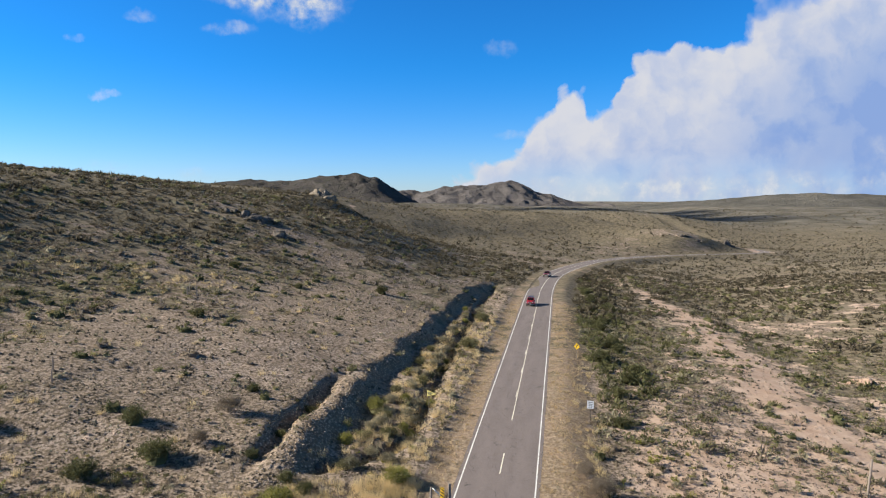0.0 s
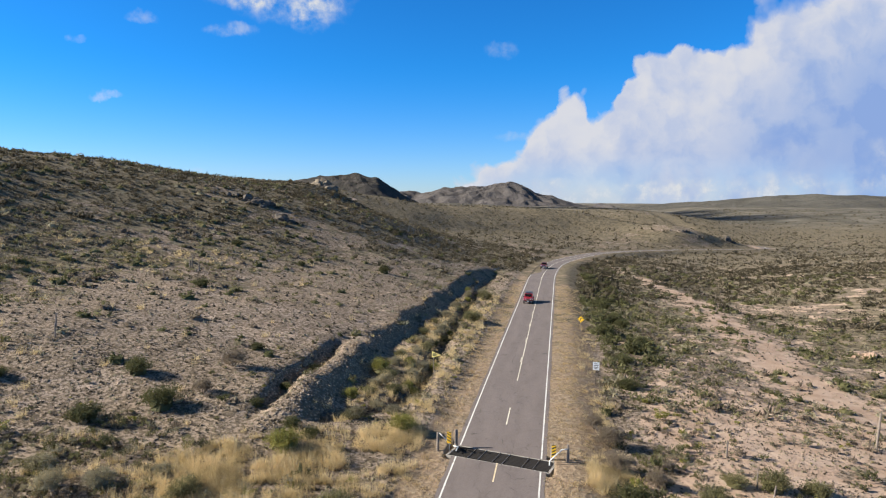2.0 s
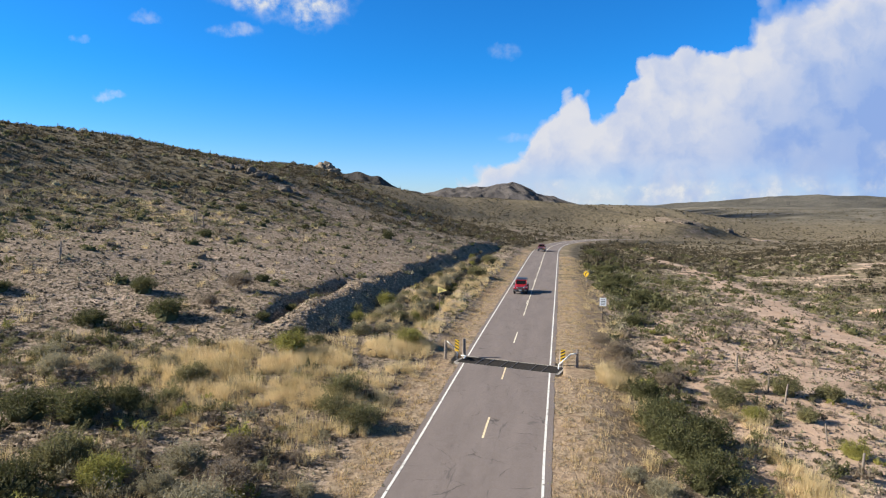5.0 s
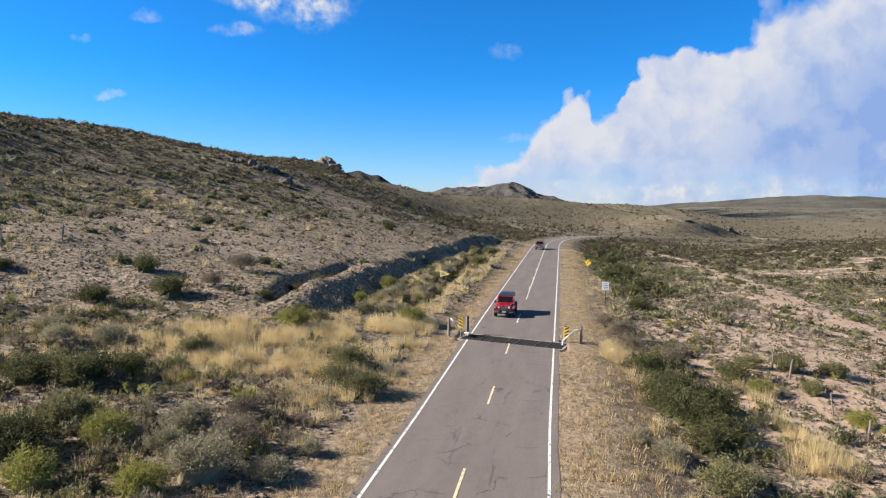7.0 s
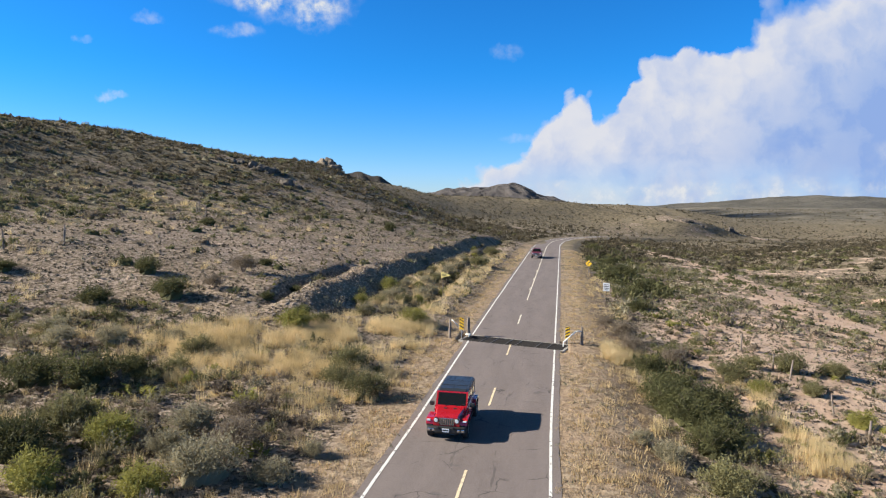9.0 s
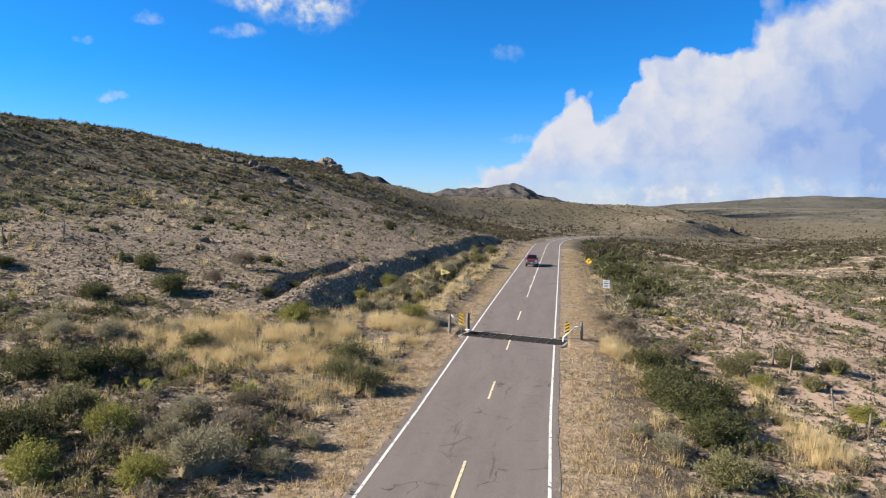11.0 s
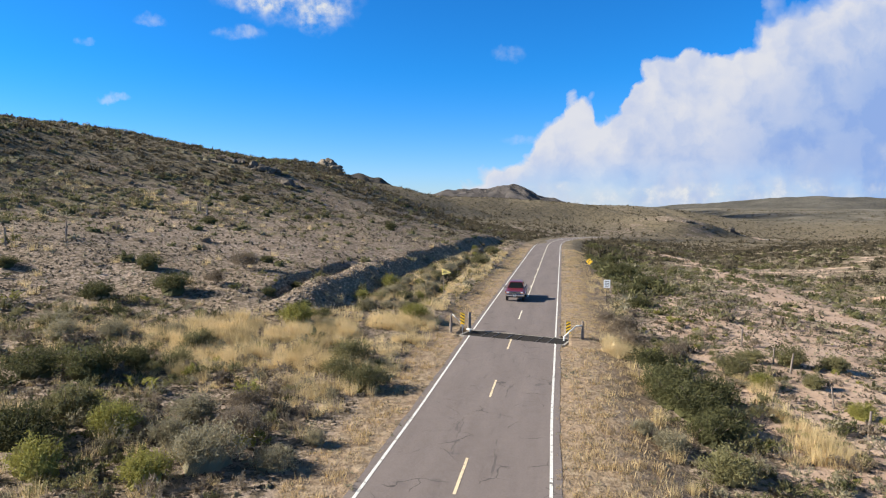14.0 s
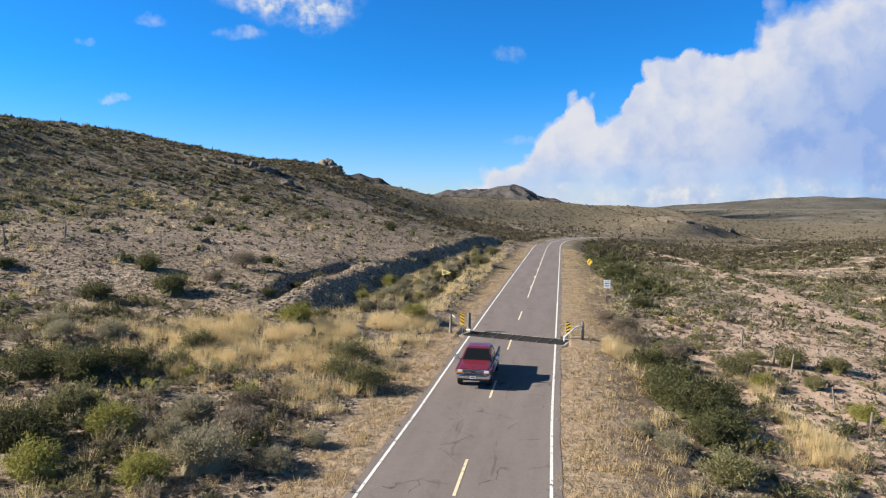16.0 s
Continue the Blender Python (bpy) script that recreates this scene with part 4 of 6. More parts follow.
def scatter_shrubs():
    # band by band: distances, number tried, leaves in a plant, size of a leaf, width of a plant
    for lo, hi, tries, leaves, size, wide in ((14, 75, 4600, 208, 0.056, 1.05), (75, 150, 13500, 30, 0.155, 1.8), (150, 300, 23000, 16, 0.29, 2.2), (300, 720, 36000, 6, 0.46, 2.6), (720, 1350, 15000, 4, 1.5, 3.0)):
        x, y = sample(tries, lo, hi)
        cover = scrub_cover(x, y)
        dens = 0.035 + 0.86 * smooth(cover, 0.42, 0.78)
        if lo < 100:
            dens = np.maximum(dens * (0.55 if lo < 20 else 0.8), 0.50 * near_floor(x, y)) * (1 - 0.85 * grass_drift(x, y))
        keep = clear_of_road(x, y) & (RNG.uniform(0, 1, len(x)) < dens) 
        x, y = x[keep], y[keep]
        n = vnoise(x, y, 9, 71, 2) + 0.9 * RNG.uniform(-1, 1, len(x))
        u = road_off(x, y)
        hill = smooth(-u, 25, 90)
        green_row = np.exp(-(((u - 14) / 6) ** 2)) * smooth(y, 25, 60)
        n = n - 0.8 * green_row + 0.10 * hill - 0.25 * smooth(u, 42, 60)
        which = np.select([n < -0.75, n < -0.15, n < 0.32, n < 0.62], [0, 1, 2, 3], 4)
        which = np.where((which == 3) & ((hill > 0.4) | (lo > 20)), 1, which)
        grow = (0.40 + 0.75 * RNG.uniform(0, 1, len(x)) ** 2.2) * (1 + 0.8 * (RNG.uniform(0, 1, len(x)) < (0.15 if lo < 20 else 0.22))) * (1 + 0.35 * green_row + 0.25 * near_floor(x, y))
        for k, (kind, tall) in enumerate((("dark", 0.50), ("olive", 0.42), ("sage", 0.38), ("lime", 0.42), ("brown", 0.40))):
            w = which == k
            if w.sum() < 2:
                continue
            if lo < 20:
                kinds = [sprigs(100 * k + j + int(lo), leaves, wide, tall * wide * 1.15, size, 13, 5) for j in range(6)]
            else:
                kinds = [sprigs(100 * k + j + int(lo), leaves, wide, tall * wide * (0.72 if lo < 100 else 0.6), size, 3 if lo < 100 else 2, 5) if lo < 700 else mound(100 * k + j, wide, tall * wide * 0.6, 4, 1) for j in range(8)]
            spread_over("desert_scrub", f"scattered {('dark green', 'olive', 'grey-green', 'yellow-green', 'dry brown')[k]} desert shrubs on stony ground", "shrubs", KINDS[kind] if lo < 140 else (L_FARBROWN if kind in ("brown", "sage") else L_FAR), kinds, x[w], y[w], grow[w])
    # middling shrubs that stand out one by one on the hillside and round the wash
    x, y = sample(10000, 66, 260)
    u = road_off(x, y)
    dens = np.where(u > 0, 0.85 * smooth(vnoise(x, y, 7, 76, 2) - 0.5 * wash(x, y), -0.25, 0.15), 0.08 + 0.44 * smooth(-u, 34, 75) * smooth(vnoise(x, y, 16, 77, 2), -0.5, 0.3))
    keep = clear_of_road(x, y) & (RNG.uniform(0, 1, len(x)) < dens)
    x, y = x[keep], y[keep]
    n = 0.6 * vnoise(x, y, 12, 78, 2) + RNG.uniform(-0.8, 0.8, len(x)) - 0.15 * (x > 0) + 0.12 * (x < -40)
    which = np.select([n < -0.2, n < 0.3, n < 0.5], [0, 1, 2], 3)
    for k, (kind, what) in enumerate((("dark", "dark green"), ("olive", "olive"), ("sage", "grey-green"), ("brown", "dry brown"))):
        w = which == k
        kinds = [cored(1400 + 10 * k + j, 48, 2.2, 0.80, 0.135) for j in range(7)]
        spread_over("standing_shrubs", f"rounded {what} shrubs standing apart on pale soil", "shrubs", KINDS[kind], kinds, x[w], y[w], (0.6 + 0.8 * RNG.uniform(0, 1, w.sum()) ** 1.7) * np.where(x[w] < -40, 1.2, 1.0))
    # the dense low growth beside the near road
    x, y = sample(4500, 14, 62)
    dens = near_floor(x, y) * (1 - 0.75 * grass_drift(x, y)) * smooth(vnoise(x, y, 4.5, 73, 2), -0.55, 0.25)
    keep = clear_of_road(x, y) & (RNG.uniform(0, 1, len(x)) < dens * (1 - 0.45 * smooth(x, -15, -9) * (x < 0)))
    x, y = x[keep], y[keep]
    n = vnoise(x, y, 6, 74, 2) + 0.7 * RNG.uniform(-1, 1, len(x)) + 0.7 * smooth(x, -19, -11) * (x < 0)
    which = np.select([n < -0.55, n < 0.0, n < 0.45], [0, 1, 2], 3)
    for k, (kind, what) in enumerate((("dark", "dark green"), ("olive", "olive"), ("sage", "grey-green"), ("brown", "dry brown"))):
        w = which == k
        kinds = [sprigs(1200 + 10 * k + j, 300, 1.2, 0.70, 0.046, 14, 5) for j in range(6)]
        spread_over("low_shrubs", f"dense low {what} shrubs beside the road", "shrubs", KINDS[kind], kinds, x[w], y[w], 0.55 + 0.85 * RNG.uniform(0, 1, w.sum()) ** 1.6)
    # low dry clumps that speckle the bare ground
    for lo, hi, tries, leaves, size, wide in ((16, 80, 27000, 3, 0.09, 0.44), (80, 180, 19000, 2, 0.16, 0.72)):
        x, y = sample(tries, lo, hi)
        keep = clear_of_road(x, y) & (RNG.uniform(0, 1, len(x)) < 0.80 - 0.55 * wash(x, y) + 0.25 * vnoise(x, y, 5, 75, 2))
        x, y = x[keep], y[keep]
        half = RNG.uniform(0, 1, len(x)) < 0.72
        for w, mat, what in ((half, L_CLUMP, "brown"), (~half, L_SAGE, "grey")):
            kinds = [mound(900 + j, wide * 1.6, wide * 0.62, 6, 1, leaves, size) for j in range(6)]
            spread_over("dry_clumps", f"low {what} dry clumps on bare stony soil", "dry plants", mat, kinds, x[w], y[w], 0.40 + 0.75 * RNG.uniform(0, 1, w.sum()) ** 1.5)


def scatter_grass():
    # tall straw-coloured bunch grass, in drifts
    x, y = sample(150000, 16, 140)
    u = road_off(x, y)
    drift = grass_drift(x, y)
    keep = (RNG.uniform(0, 1, len(x)) < drift * smooth(vnoise(x, y, 2.6, 81, 3), -0.45, 0.30)) & ((u < -6.2) | (u > 7.2))
    x, y = x[keep], y[keep]
    kinds = [tuft(300 + j, 80, 0.78, 0.70, 0.017, 0.62) for j in range(6)]
    spread_over("bunch_grass", "tall straw-coloured bunch grass in drifts", "grass", L_STRAW, kinds, x, y, RNG.uniform(0.6, 1.35, len(x)))
    # short mown grass of both verges
    n = 25000
    y = -24 + 150 * RNG.uniform(0, 1, n) ** 1.7
    u = RNG.uniform(-9, 11, n)
    x = u + road_x(y)
    v = verge(x, y)
    patch = 0.55 + 0.6 * vnoise(x, y, 1.1, 82, 2)
    keep = (np.abs(u) > 3.75) & (RNG.uniform(0, 1, n) < v * patch) & (np.abs(y - GUARD_Y + 0.26 * x) > 1.3)
    x, y = x[keep], y[keep]
    kinds = [tuft(400 + j, 16, 0.18, 0.44, 0.030, 0.78) for j in range(6)]
    green = RNG.uniform(0, 1, len(x)) < 0.22
    weeds = [leafy(460 + j, 8, 0.42, 0.2, 0.07, 3) for j in range(4)]
    spread_over("verge_weeds", "low grey-green weeds in the mown verge", "weeds", L_SAGE, weeds, x[green], y[green], RNG.uniform(0.3, 1.0, green.sum()))
    x, y = x[~green], y[~green]
    spread_over("verge_grass", "short dry mown grass along the road", "grass", L_VERGE, kinds, x, y, RNG.uniform(0.5, 1.75, len(x)) * np.where(np.abs(x) < 4.6, 0.6, 1.0), sink=0.02)


def bush(kind, material, label, seed, leaves, wide, tall, size):
    """One shrub that can be picked out: woody stems and a crown of leaves."""
    ob = empty("bush", Matrix(), label, "bush", "large desert shrubs")
    r = random.Random(seed)
    bm = bmesh.new()
    for k in range(9):
        a, s = r.uniform(0, 6.28), r.uniform(0.12, 0.34) * wide
        mid = (0.45 * s * math.cos(a), 0.45 * s * math.sin(a), 0.32 * tall)
        tube(bm, (0.05 * math.cos(a), 0.05 * math.sin(a), -0.05), mid, 0.03, 0.02, 5)
        tube(bm, mid, (s * math.cos(a + 0.3), s * math.sin(a + 0.3), r.uniform(0.6, 0.85) * tall), 0.02, 0.006, 5)
    part("branching_stem", bm, M_STEM, ob)
    v, f = sprigs(seed, leaves, wide, tall, size)
    cv, cf = mound(seed, wide * 0.55, tall * 0.50, 8, 3)
    if kind != "brown":
        v, f = np.concatenate([v, cv]), np.concatenate([f, cf + len(v)])
    crown = new("crown", mesh_of("crown", v, f, material))
    crown.parent = ob
    return ob


PICKED = {
    "dark": (L_DARK, "dark green leafy desert shrub on pale soil", 0.52, ((-33.6, 8.2, 3.7), (12.7, 0.8, 4.2), (11.2, 5.4, 4.2), (12.4, -3.8, 4.0), (10.3, 0.2, 4.2), (-22.0, 15.5, 2.2), (-21.6, 21.0, 1.9), (-21.8, 29.0, 2.0), (-17.6, 12.8, 2.2), (-63.0, 92.0, 3.4), (-32.5, 99.0, 4.2), (-47.0, 88.0, 2.6), (-34.9, 17.1, 3.7), (-29.5, 12.6, 4.8), (-15.6, 12.0, 2.4), (-24.8, -8.2, 4.5), (-21.6, -7.8, 5.0), (-20.7, -5.4, 3.3), (-18.6, -16.1, 4.4), (-45.7, 12.0, 2.8), (-28.8, 29.8, 2.4), (-50.1, 55.1, 3.2), (10.1, 2.8, 4.2), (11.4, -1.5, 4.5), (11.4, -5.3, 3.2), (10.1, 8.7, 3.9), (12.9, 40.1, 3.6), (13.5, 52.3, 3.8))),
    "lime": (L_LIME, "bright yellow-green bushy shrub among dry grass", 0.6, ((-11.6, -17.8, 2.8), (-13.5, 40.0, 1.8), (-11.5, 30.5, 2.2), (-16.7, 9.2, 4.0), (-15.8, -13.8, 3.2), (-15.8, -18.3, 3.2), (-8.8, 16.8, 3.5), (-15.8, 34.7, 3.3), (-15.9, 24.0, 2.3), (17.2, 7.1, 2.4), (21.4, 2.3, 2.4))),
    "sage": (L_SAGE, "grey-green sagebrush with fine twiggy crown", 0.55, ((-28.5, -1.7, 3.0), (-25.8, -0.2, 3.2), (-23.0, 2.6, 2.4), (-31.0, 0.5, 2.8), (-14.2, 19.0, 2.2), (-13.0, 23.0, 2.4), (-14.6, 28.5, 2.0), (-12.2, 35.0, 2.2), (-14.8, 38.0, 2.4), (-13.6, 45.0, 2.2), (-14.8, 52.0, 2.6), (-13.4, 62.0, 2.6), (-14.6, 73.0, 2.8), (-10.6, 21.0, 2.4), (-10.2, 26.5, 2.0), (-10.2, -15.8, 3.8), (-7.6, -15.2, 2.5), (-13.3, -11.3, 3.3), (9.0, -7.7, 2.4), (-6.8, -12.4, 1.6), (-12.9, -14.0, 2.5), (7.9, -6.7, 1.8))),
    "olive": (L_OLIVE, "olive-green spreading desert shrub", 0.52, ((11.1, -10.1, 3.6), (16.3, 10.6, 3.4), (20.9, 8.6, 2.5), (18.5, 14.7, 2.7), (-9.6, 1.0, 3.6), (-18.8, -12.9, 3.8), (-14.5, 26.0, 2.2), (-13.0, 48.0, 2.6), (-12.5, 58.0, 2.6), (-14.0, 33.0, 2.0), (-15.2, 66.0, 2.4), (-7.1, -3.6, 4.0), (-9.4, -1.7, 3.2), (-9.6, 70.2, 4.8), (-10.4, 96.2, 5.9), (-19.0, -3.8, 2.6), (21.5, 15.0, 3.5), (24.8, 15.1, 3.1), (-20.1, 0.5, 3.3))),
    "brown": (L_BROWN, "leafless brown twiggy shrub by the verge", 0.7, ((-10.2, -13.2, 3.0), (-11.6, -9.4, 2.6), (9.2, 19.6, 3.9), (9.5, 14.2, 3.3), (-27.7, 22.2, 3.6), (8.1, 22.9, 3.0), (-27.2, 15.6, 2.5), (12.3, 12.6, 2.8))),
}


def picked_bushes():
    r = random.Random(5)
    for n, (kind, (material, label, tall, spots)) in enumerate(PICKED.items()):
        if kind == "dark":
            # the hedge-like row along the outer verge
            spots += tuple((float(road_x(60 + 6.2 * k)) + 12.2 + r.uniform(0, 5.5), 60 + 6.2 * k + r.uniform(-2, 2), r.uniform(3.2, 4.6)) for k in range(17))
        if kind in ("sage", "lime", "olive"):
            # pale clumps on the gully's floor beside the channel
            step = {"sage": 4.0, "lime": 11.0, "olive": 8.0}[kind]
            for k in range(int(100 / step)):
                yy = 19 + step * k + r.uniform(-1.5, 1.5)
                lo, hi = float(bank_x(yy)) + 3.6, float(ditch_x(yy)) + 1.8
                spots += ((r.uniform(lo, max(hi, lo + 1)), yy, r.uniform(1.6, 2.8)),)
        first = [bush(kind, material, label, 500 + 10 * n + j, 4300, 3.2, 3.2 * tall, 0.056) for j in range(3)]
        for j, (x, y, wide) in enumerate(spots):
            s = 0.97 * min(wide, 4.6) / 3.2
            m = Matrix.Translation((x, y, float(height(x, y)) - 0.05)) @ pose(0, 0, 0, 0, 0, r.uniform(0, 360)) @ Matrix.Diagonal((s, s * r.uniform(0.85, 1.1), s * r.uniform(0.8, 1.05), 1))
            if j < 3:
                first[j].matrix_basis = m
            else:
                o = copy_thing(first[j % 3], Matrix())
                o.matrix_basis = m


scatter_shrubs()
scatter_grass()
picked_bushes()


# ---- cattle guard, signs, posts, rocks ----
M_STEEL = plain("rusty_steel", (0.024, 0.020, 0.019), 0.85, 0.0, 0.3, 5, 0.3)
M_CONCRETE = plain("weathered_concrete", (0.38, 0.35, 0.32), 0.9, 0, 0.2, 3, 0.4)
M_PITSOIL = plain("dark_pit_soil", (0.045, 0.037, 0.032), 0.95, 0, 0.3, 3, 0.4)
M_WHITE = plain("chalky_white_paint", (0.74, 0.73, 0.70), 0.55, 0, 0.10, 7, 0.1)
M_SIGN_WHITE = plain("white_sign_sheet", (0.80, 0.81, 0.82), 0.45, 0, 0.04, 4, 0)
M_SIGN_YELLOW = plain("yellow_sign_sheet", (0.80, 0.50, 0.03), 0.45, 0, 0.08, 4, 0)
M_SIGN_PALE = plain("faded_yellow_sign_sheet", (0.74, 0.62, 0.22), 0.5, 0, 0.1, 4, 0)
M_BLACK = plain("black_sign_sheet", (0.025, 0.024, 0.024), 0.5, 0, 0.1, 4, 0)
M_GALV = plain("galvanised_post", (0.42, 0.42, 0.42), 0.45, 0.8, 0.15, 9, 0.1)
M_BEAM = plain("worn_steel", (0.20, 0.18, 0.17), 0.6, 0.5, 0.2, 9, 0.1)
M_WOOD = plain("grey_weathered_wood", (0.23, 0.19, 0.16), 0.9, 0, 0.3, 7, 0.7)


def cattle_guard():
    z0 = float(road_z(GUARD_Y))
    ob = empty("cattle_guard", Matrix.Translation((0.2, GUARD_Y - 0.05, z0)) @ pose(0, 0, 0, 0, 0, -14.57), "steel cattle guard of dark rails over a shallow pit", "cattle guard")
    half = 4.3
    for k in range(9):
        y = -GUARD_HALF + 0.14 + k * (2 * GUARD_HALF - 0.28) / 8
        bm = bmesh.new()
        box(bm, (-half, y - 0.024, -0.12), (half, y + 0.024, -0.02), 0.006)
        part("rail", bm, M_STEEL, ob)
    for x in (-2.55, -1.65, -0.42, 0.42, 2.05, 2.95):
        bm = bmesh.new()
        box(bm, (x - 0.022, -GUARD_HALF, -0.09), (x + 0.022, GUARD_HALF, -0.004), 0.005)
        part("beam", bm, M_BEAM, ob, "worn pale steel joint between panels")
    for s in (-1, 1):
        bm = bmesh.new()
        box(bm, (-half, s * GUARD_HALF - 0.09, -0.80), (half, s * GUARD_HALF + 0.09, -0.03), 0.01)
        part("pit_wall", bm, M_CONCRETE, ob)
        bm = bmesh.new()
        box(bm, (s * half - 0.1, -GUARD_HALF, -0.80), (s * half + 0.1, GUARD_HALF, -0.03), 0.015)
        part("end_wall", bm, M_CONCRETE, ob)
    bm = bmesh.new()
    box(bm, (-half, -GUARD_HALF, -0.72), (half, GUARD_HALF, -0.66))
    part("pit_floor", bm, M_PITSOIL, ob)


def object_marker(x, y, low, lean, foot):
    """A striped marker panel on a post; lean is the way its stripes fall."""
    ob = empty("object_marker", pose(x, y, 0, 0, 0, -8), "yellow and black striped marker panel beside the cattle guard", "road sign", "striped markers at the cattle guard")
    bm = bmesh.new()
    tube(bm, (0, 0.05, foot), (0, 0.05, low + 0.9), 0.035, None, 8)
    part("post", bm, M_GALV, ob)
    w, h = 0.18, 0.98
    bm = bmesh.new()
    box(bm, (-w, -0.012, low), (w, 0.012, low + h), 0.004)
    panel = part("panel", bm, M_SIGN_YELLOW, ob)
    for k in range(4):
        z = low + 0.09 + k * 0.26
        rise = 0.18
        pts = [(-w + 0.01, z + (rise if lean < 0 else 0)), (w - 0.01, z + (0 if lean < 0 else rise)), (w - 0.01, z + 0.115 + (0 if lean < 0 else rise)), (-w + 0.01, z + 0.115 + (rise if lean < 0 else 0))]
        pts = [(px, min(pz, low + h - 0.01)) for px, pz in pts]
        bm = bmesh.new()
        slab(bm, pts, -0.019, -0.0125, "y")
        part("stripe", bm, M_BLACK, panel, "black slanting stripe")


def wooden_post(x, y, tall, r, lean=0.0, label="grey weathered wooden fence post", sink=0.2, z=None):
    ground_z = float(height(x, y)) if z is None else z
    rr = random.Random(int(abs(x * 71 + y * 37) * 10))
    bm = bmesh.new()
    tube(bm, (0, 0, -sink), (0, 0, tall * 0.5), r * 1.06, r, 9)
    tube(bm, (0, 0, tall * 0.5 - 0.02), (rr.uniform(-0.02, 0.02), rr.uniform(-0.02, 0.02), tall), r, r * 0.88, 9)
    for v in bm.verts:
        v.co += Vector((rr.uniform(-1, 1), rr.uniform(-1, 1), 0)) * r * 0.12
    ob = part("fence_post", bm, M_WOOD)
    ob.matrix_basis = pose(x, y, ground_z, rr.uniform(-4, 4), lean, 0)
    return tagged(ob, label, "fence post", "fence posts")


def wing(points, label):
    bm = bmesh.new()
    for a, b in zip(points[:-1], points[1:]):
        tube(bm, a, b, 0.055, None, 10)
    for p in points[1:-1]:
        bmesh.ops.create_uvsphere(bm, u_segments=10, v_segments=6, radius=0.06, matrix=Matrix.Translation(p))
    tagged(part("wing_rail", bm, M_WHITE, None, "", True), label, "guard rail", "white wing rails at the cattle guard")


def white_sign():
    x, y = 9.1, 39.4
    g = float(height(x, y))
    ob = empty("regulatory_sign", pose(x, y, 0, 0, 0, -3), "white rectangular road sign with dark lettering on a metal post", "road sign")
    bm = bmesh.new()
    box(bm, (-0.03, 0.015, g - 0.3), (0.03, 0.065, 1.75), 0.006)
    part("post", bm, M_STEEL, ob, "rust-brown metal post")
    bm = bmesh.new()
    box(bm, (-0.38, -0.008, 0.87), (0.38, 0.012, 1.83), 0.006)
    panel = part("panel", bm, M_SIGN_WHITE, ob)
    for z, wide, tall in ((1.64, 0.24, 0.085), (1.44, 0.27, 0.10), (1.24, 0.25, 0.10), (1.06, 0.20, 0.075)):
        bm = bmesh.new()
        box(bm, (-wide, -0.014, z - tall / 2), (wide, -0.0085, z + tall / 5))
        part("lettering_bar", bm, M_BLACK, panel, "row of dark lettering")


def curve_sign():
    x, y = 8.3, 70.5
    g = float(height(x, y))
    ob = empty("curve_warning_sign", pose(x, y, 1.14, 0, 0, -17), "yellow diamond warning sign with a black curved arrow", "road sign")
    bm = bmesh.new()
    box(bm, (-0.045, 0.02, g - 1.44), (0.045, 0.10, 0.55), 0.008)
    part("post", bm, M_WOOD, ob, "brown wooden post")
    d = 0.57
    bm = bmesh.new()
    slab(bm, [(0, 0.06 - d), (d, 0.06), (0, 0.06 + d), (-d, 0.06)], -0.008, 0.012, "y")
    panel = part("panel", bm, M_SIGN_YELLOW, ob)
    bm = bmesh.new()
    pts = [(-0.09, -0.27), (-0.09, -0.02), (-0.02, 0.12), (0.09, 0.19)]
    for (ax, az), (bx, bz) in zip(pts[:-1], pts[1:]):
        n = Vector((az - bz, bx - ax)).normalized() * 0.055
        slab(bm, [(ax + n.x, az + n.y + 0.06), (ax - n.x, az - n.y + 0.06), (bx - n.x, bz - n.y + 0.06), (bx + n.x, bz + n.y + 0.06)], -0.016, -0.0085, "y")
    slab(bm, [(0.03, 0.36), (0.04, 0.12), (0.24, 0.29)], -0.0165, -0.0085, "y")
    part("arrow", bm, M_BLACK, panel, "black curved arrow")
    for sx, sz in ((1, 1), (1, -1), (-1, 1), (-1, -1)):
        bm = bmesh.new()
        a, b = d - 0.05, d - 0.085
        slab(bm, [(sx * a, 0.06), (0, 0.06 + sz * a), (0, 0.06 + sz * b), (sx * b, 0.06)], -0.0135, -0.0085, "y")
        part("border", bm, M_BLACK, panel, "thin black border")


def pennant_sign():
    x, y = -9.45, 36.5
    g = float(height(x, y))
    ob = empty("pennant_sign", pose(x, y, 0, 0, 0, -10), "faded yellow pennant-shaped road sign above dry grass", "road sign")
    bm = bmesh.new()
    box(bm, (-0.40, 0.02, g - 0.3), (-0.33, 0.08, 2.85), 0.006)
    part("post", bm, M_WOOD, ob)
    bm = bmesh.new()
    slab(bm, [(-0.58, 2.17), (0.60, 2.55), (-0.58, 2.94)], -0.008, 0.012, "y")
    panel = part("panel", bm, M_SIGN_PALE, ob)
    for z, lo, hi in ((2.66, -0.46, -0.02), (2.55, -0.46, 0.12), (2.44, -0.46, -0.02)):
        bm = bmesh.new()
        box(bm, (lo, -0.014, z - 0.032), (hi, -0.0085, z + 0.032))
        part("lettering_bar", bm, M_BLACK, panel, "row of dark lettering")


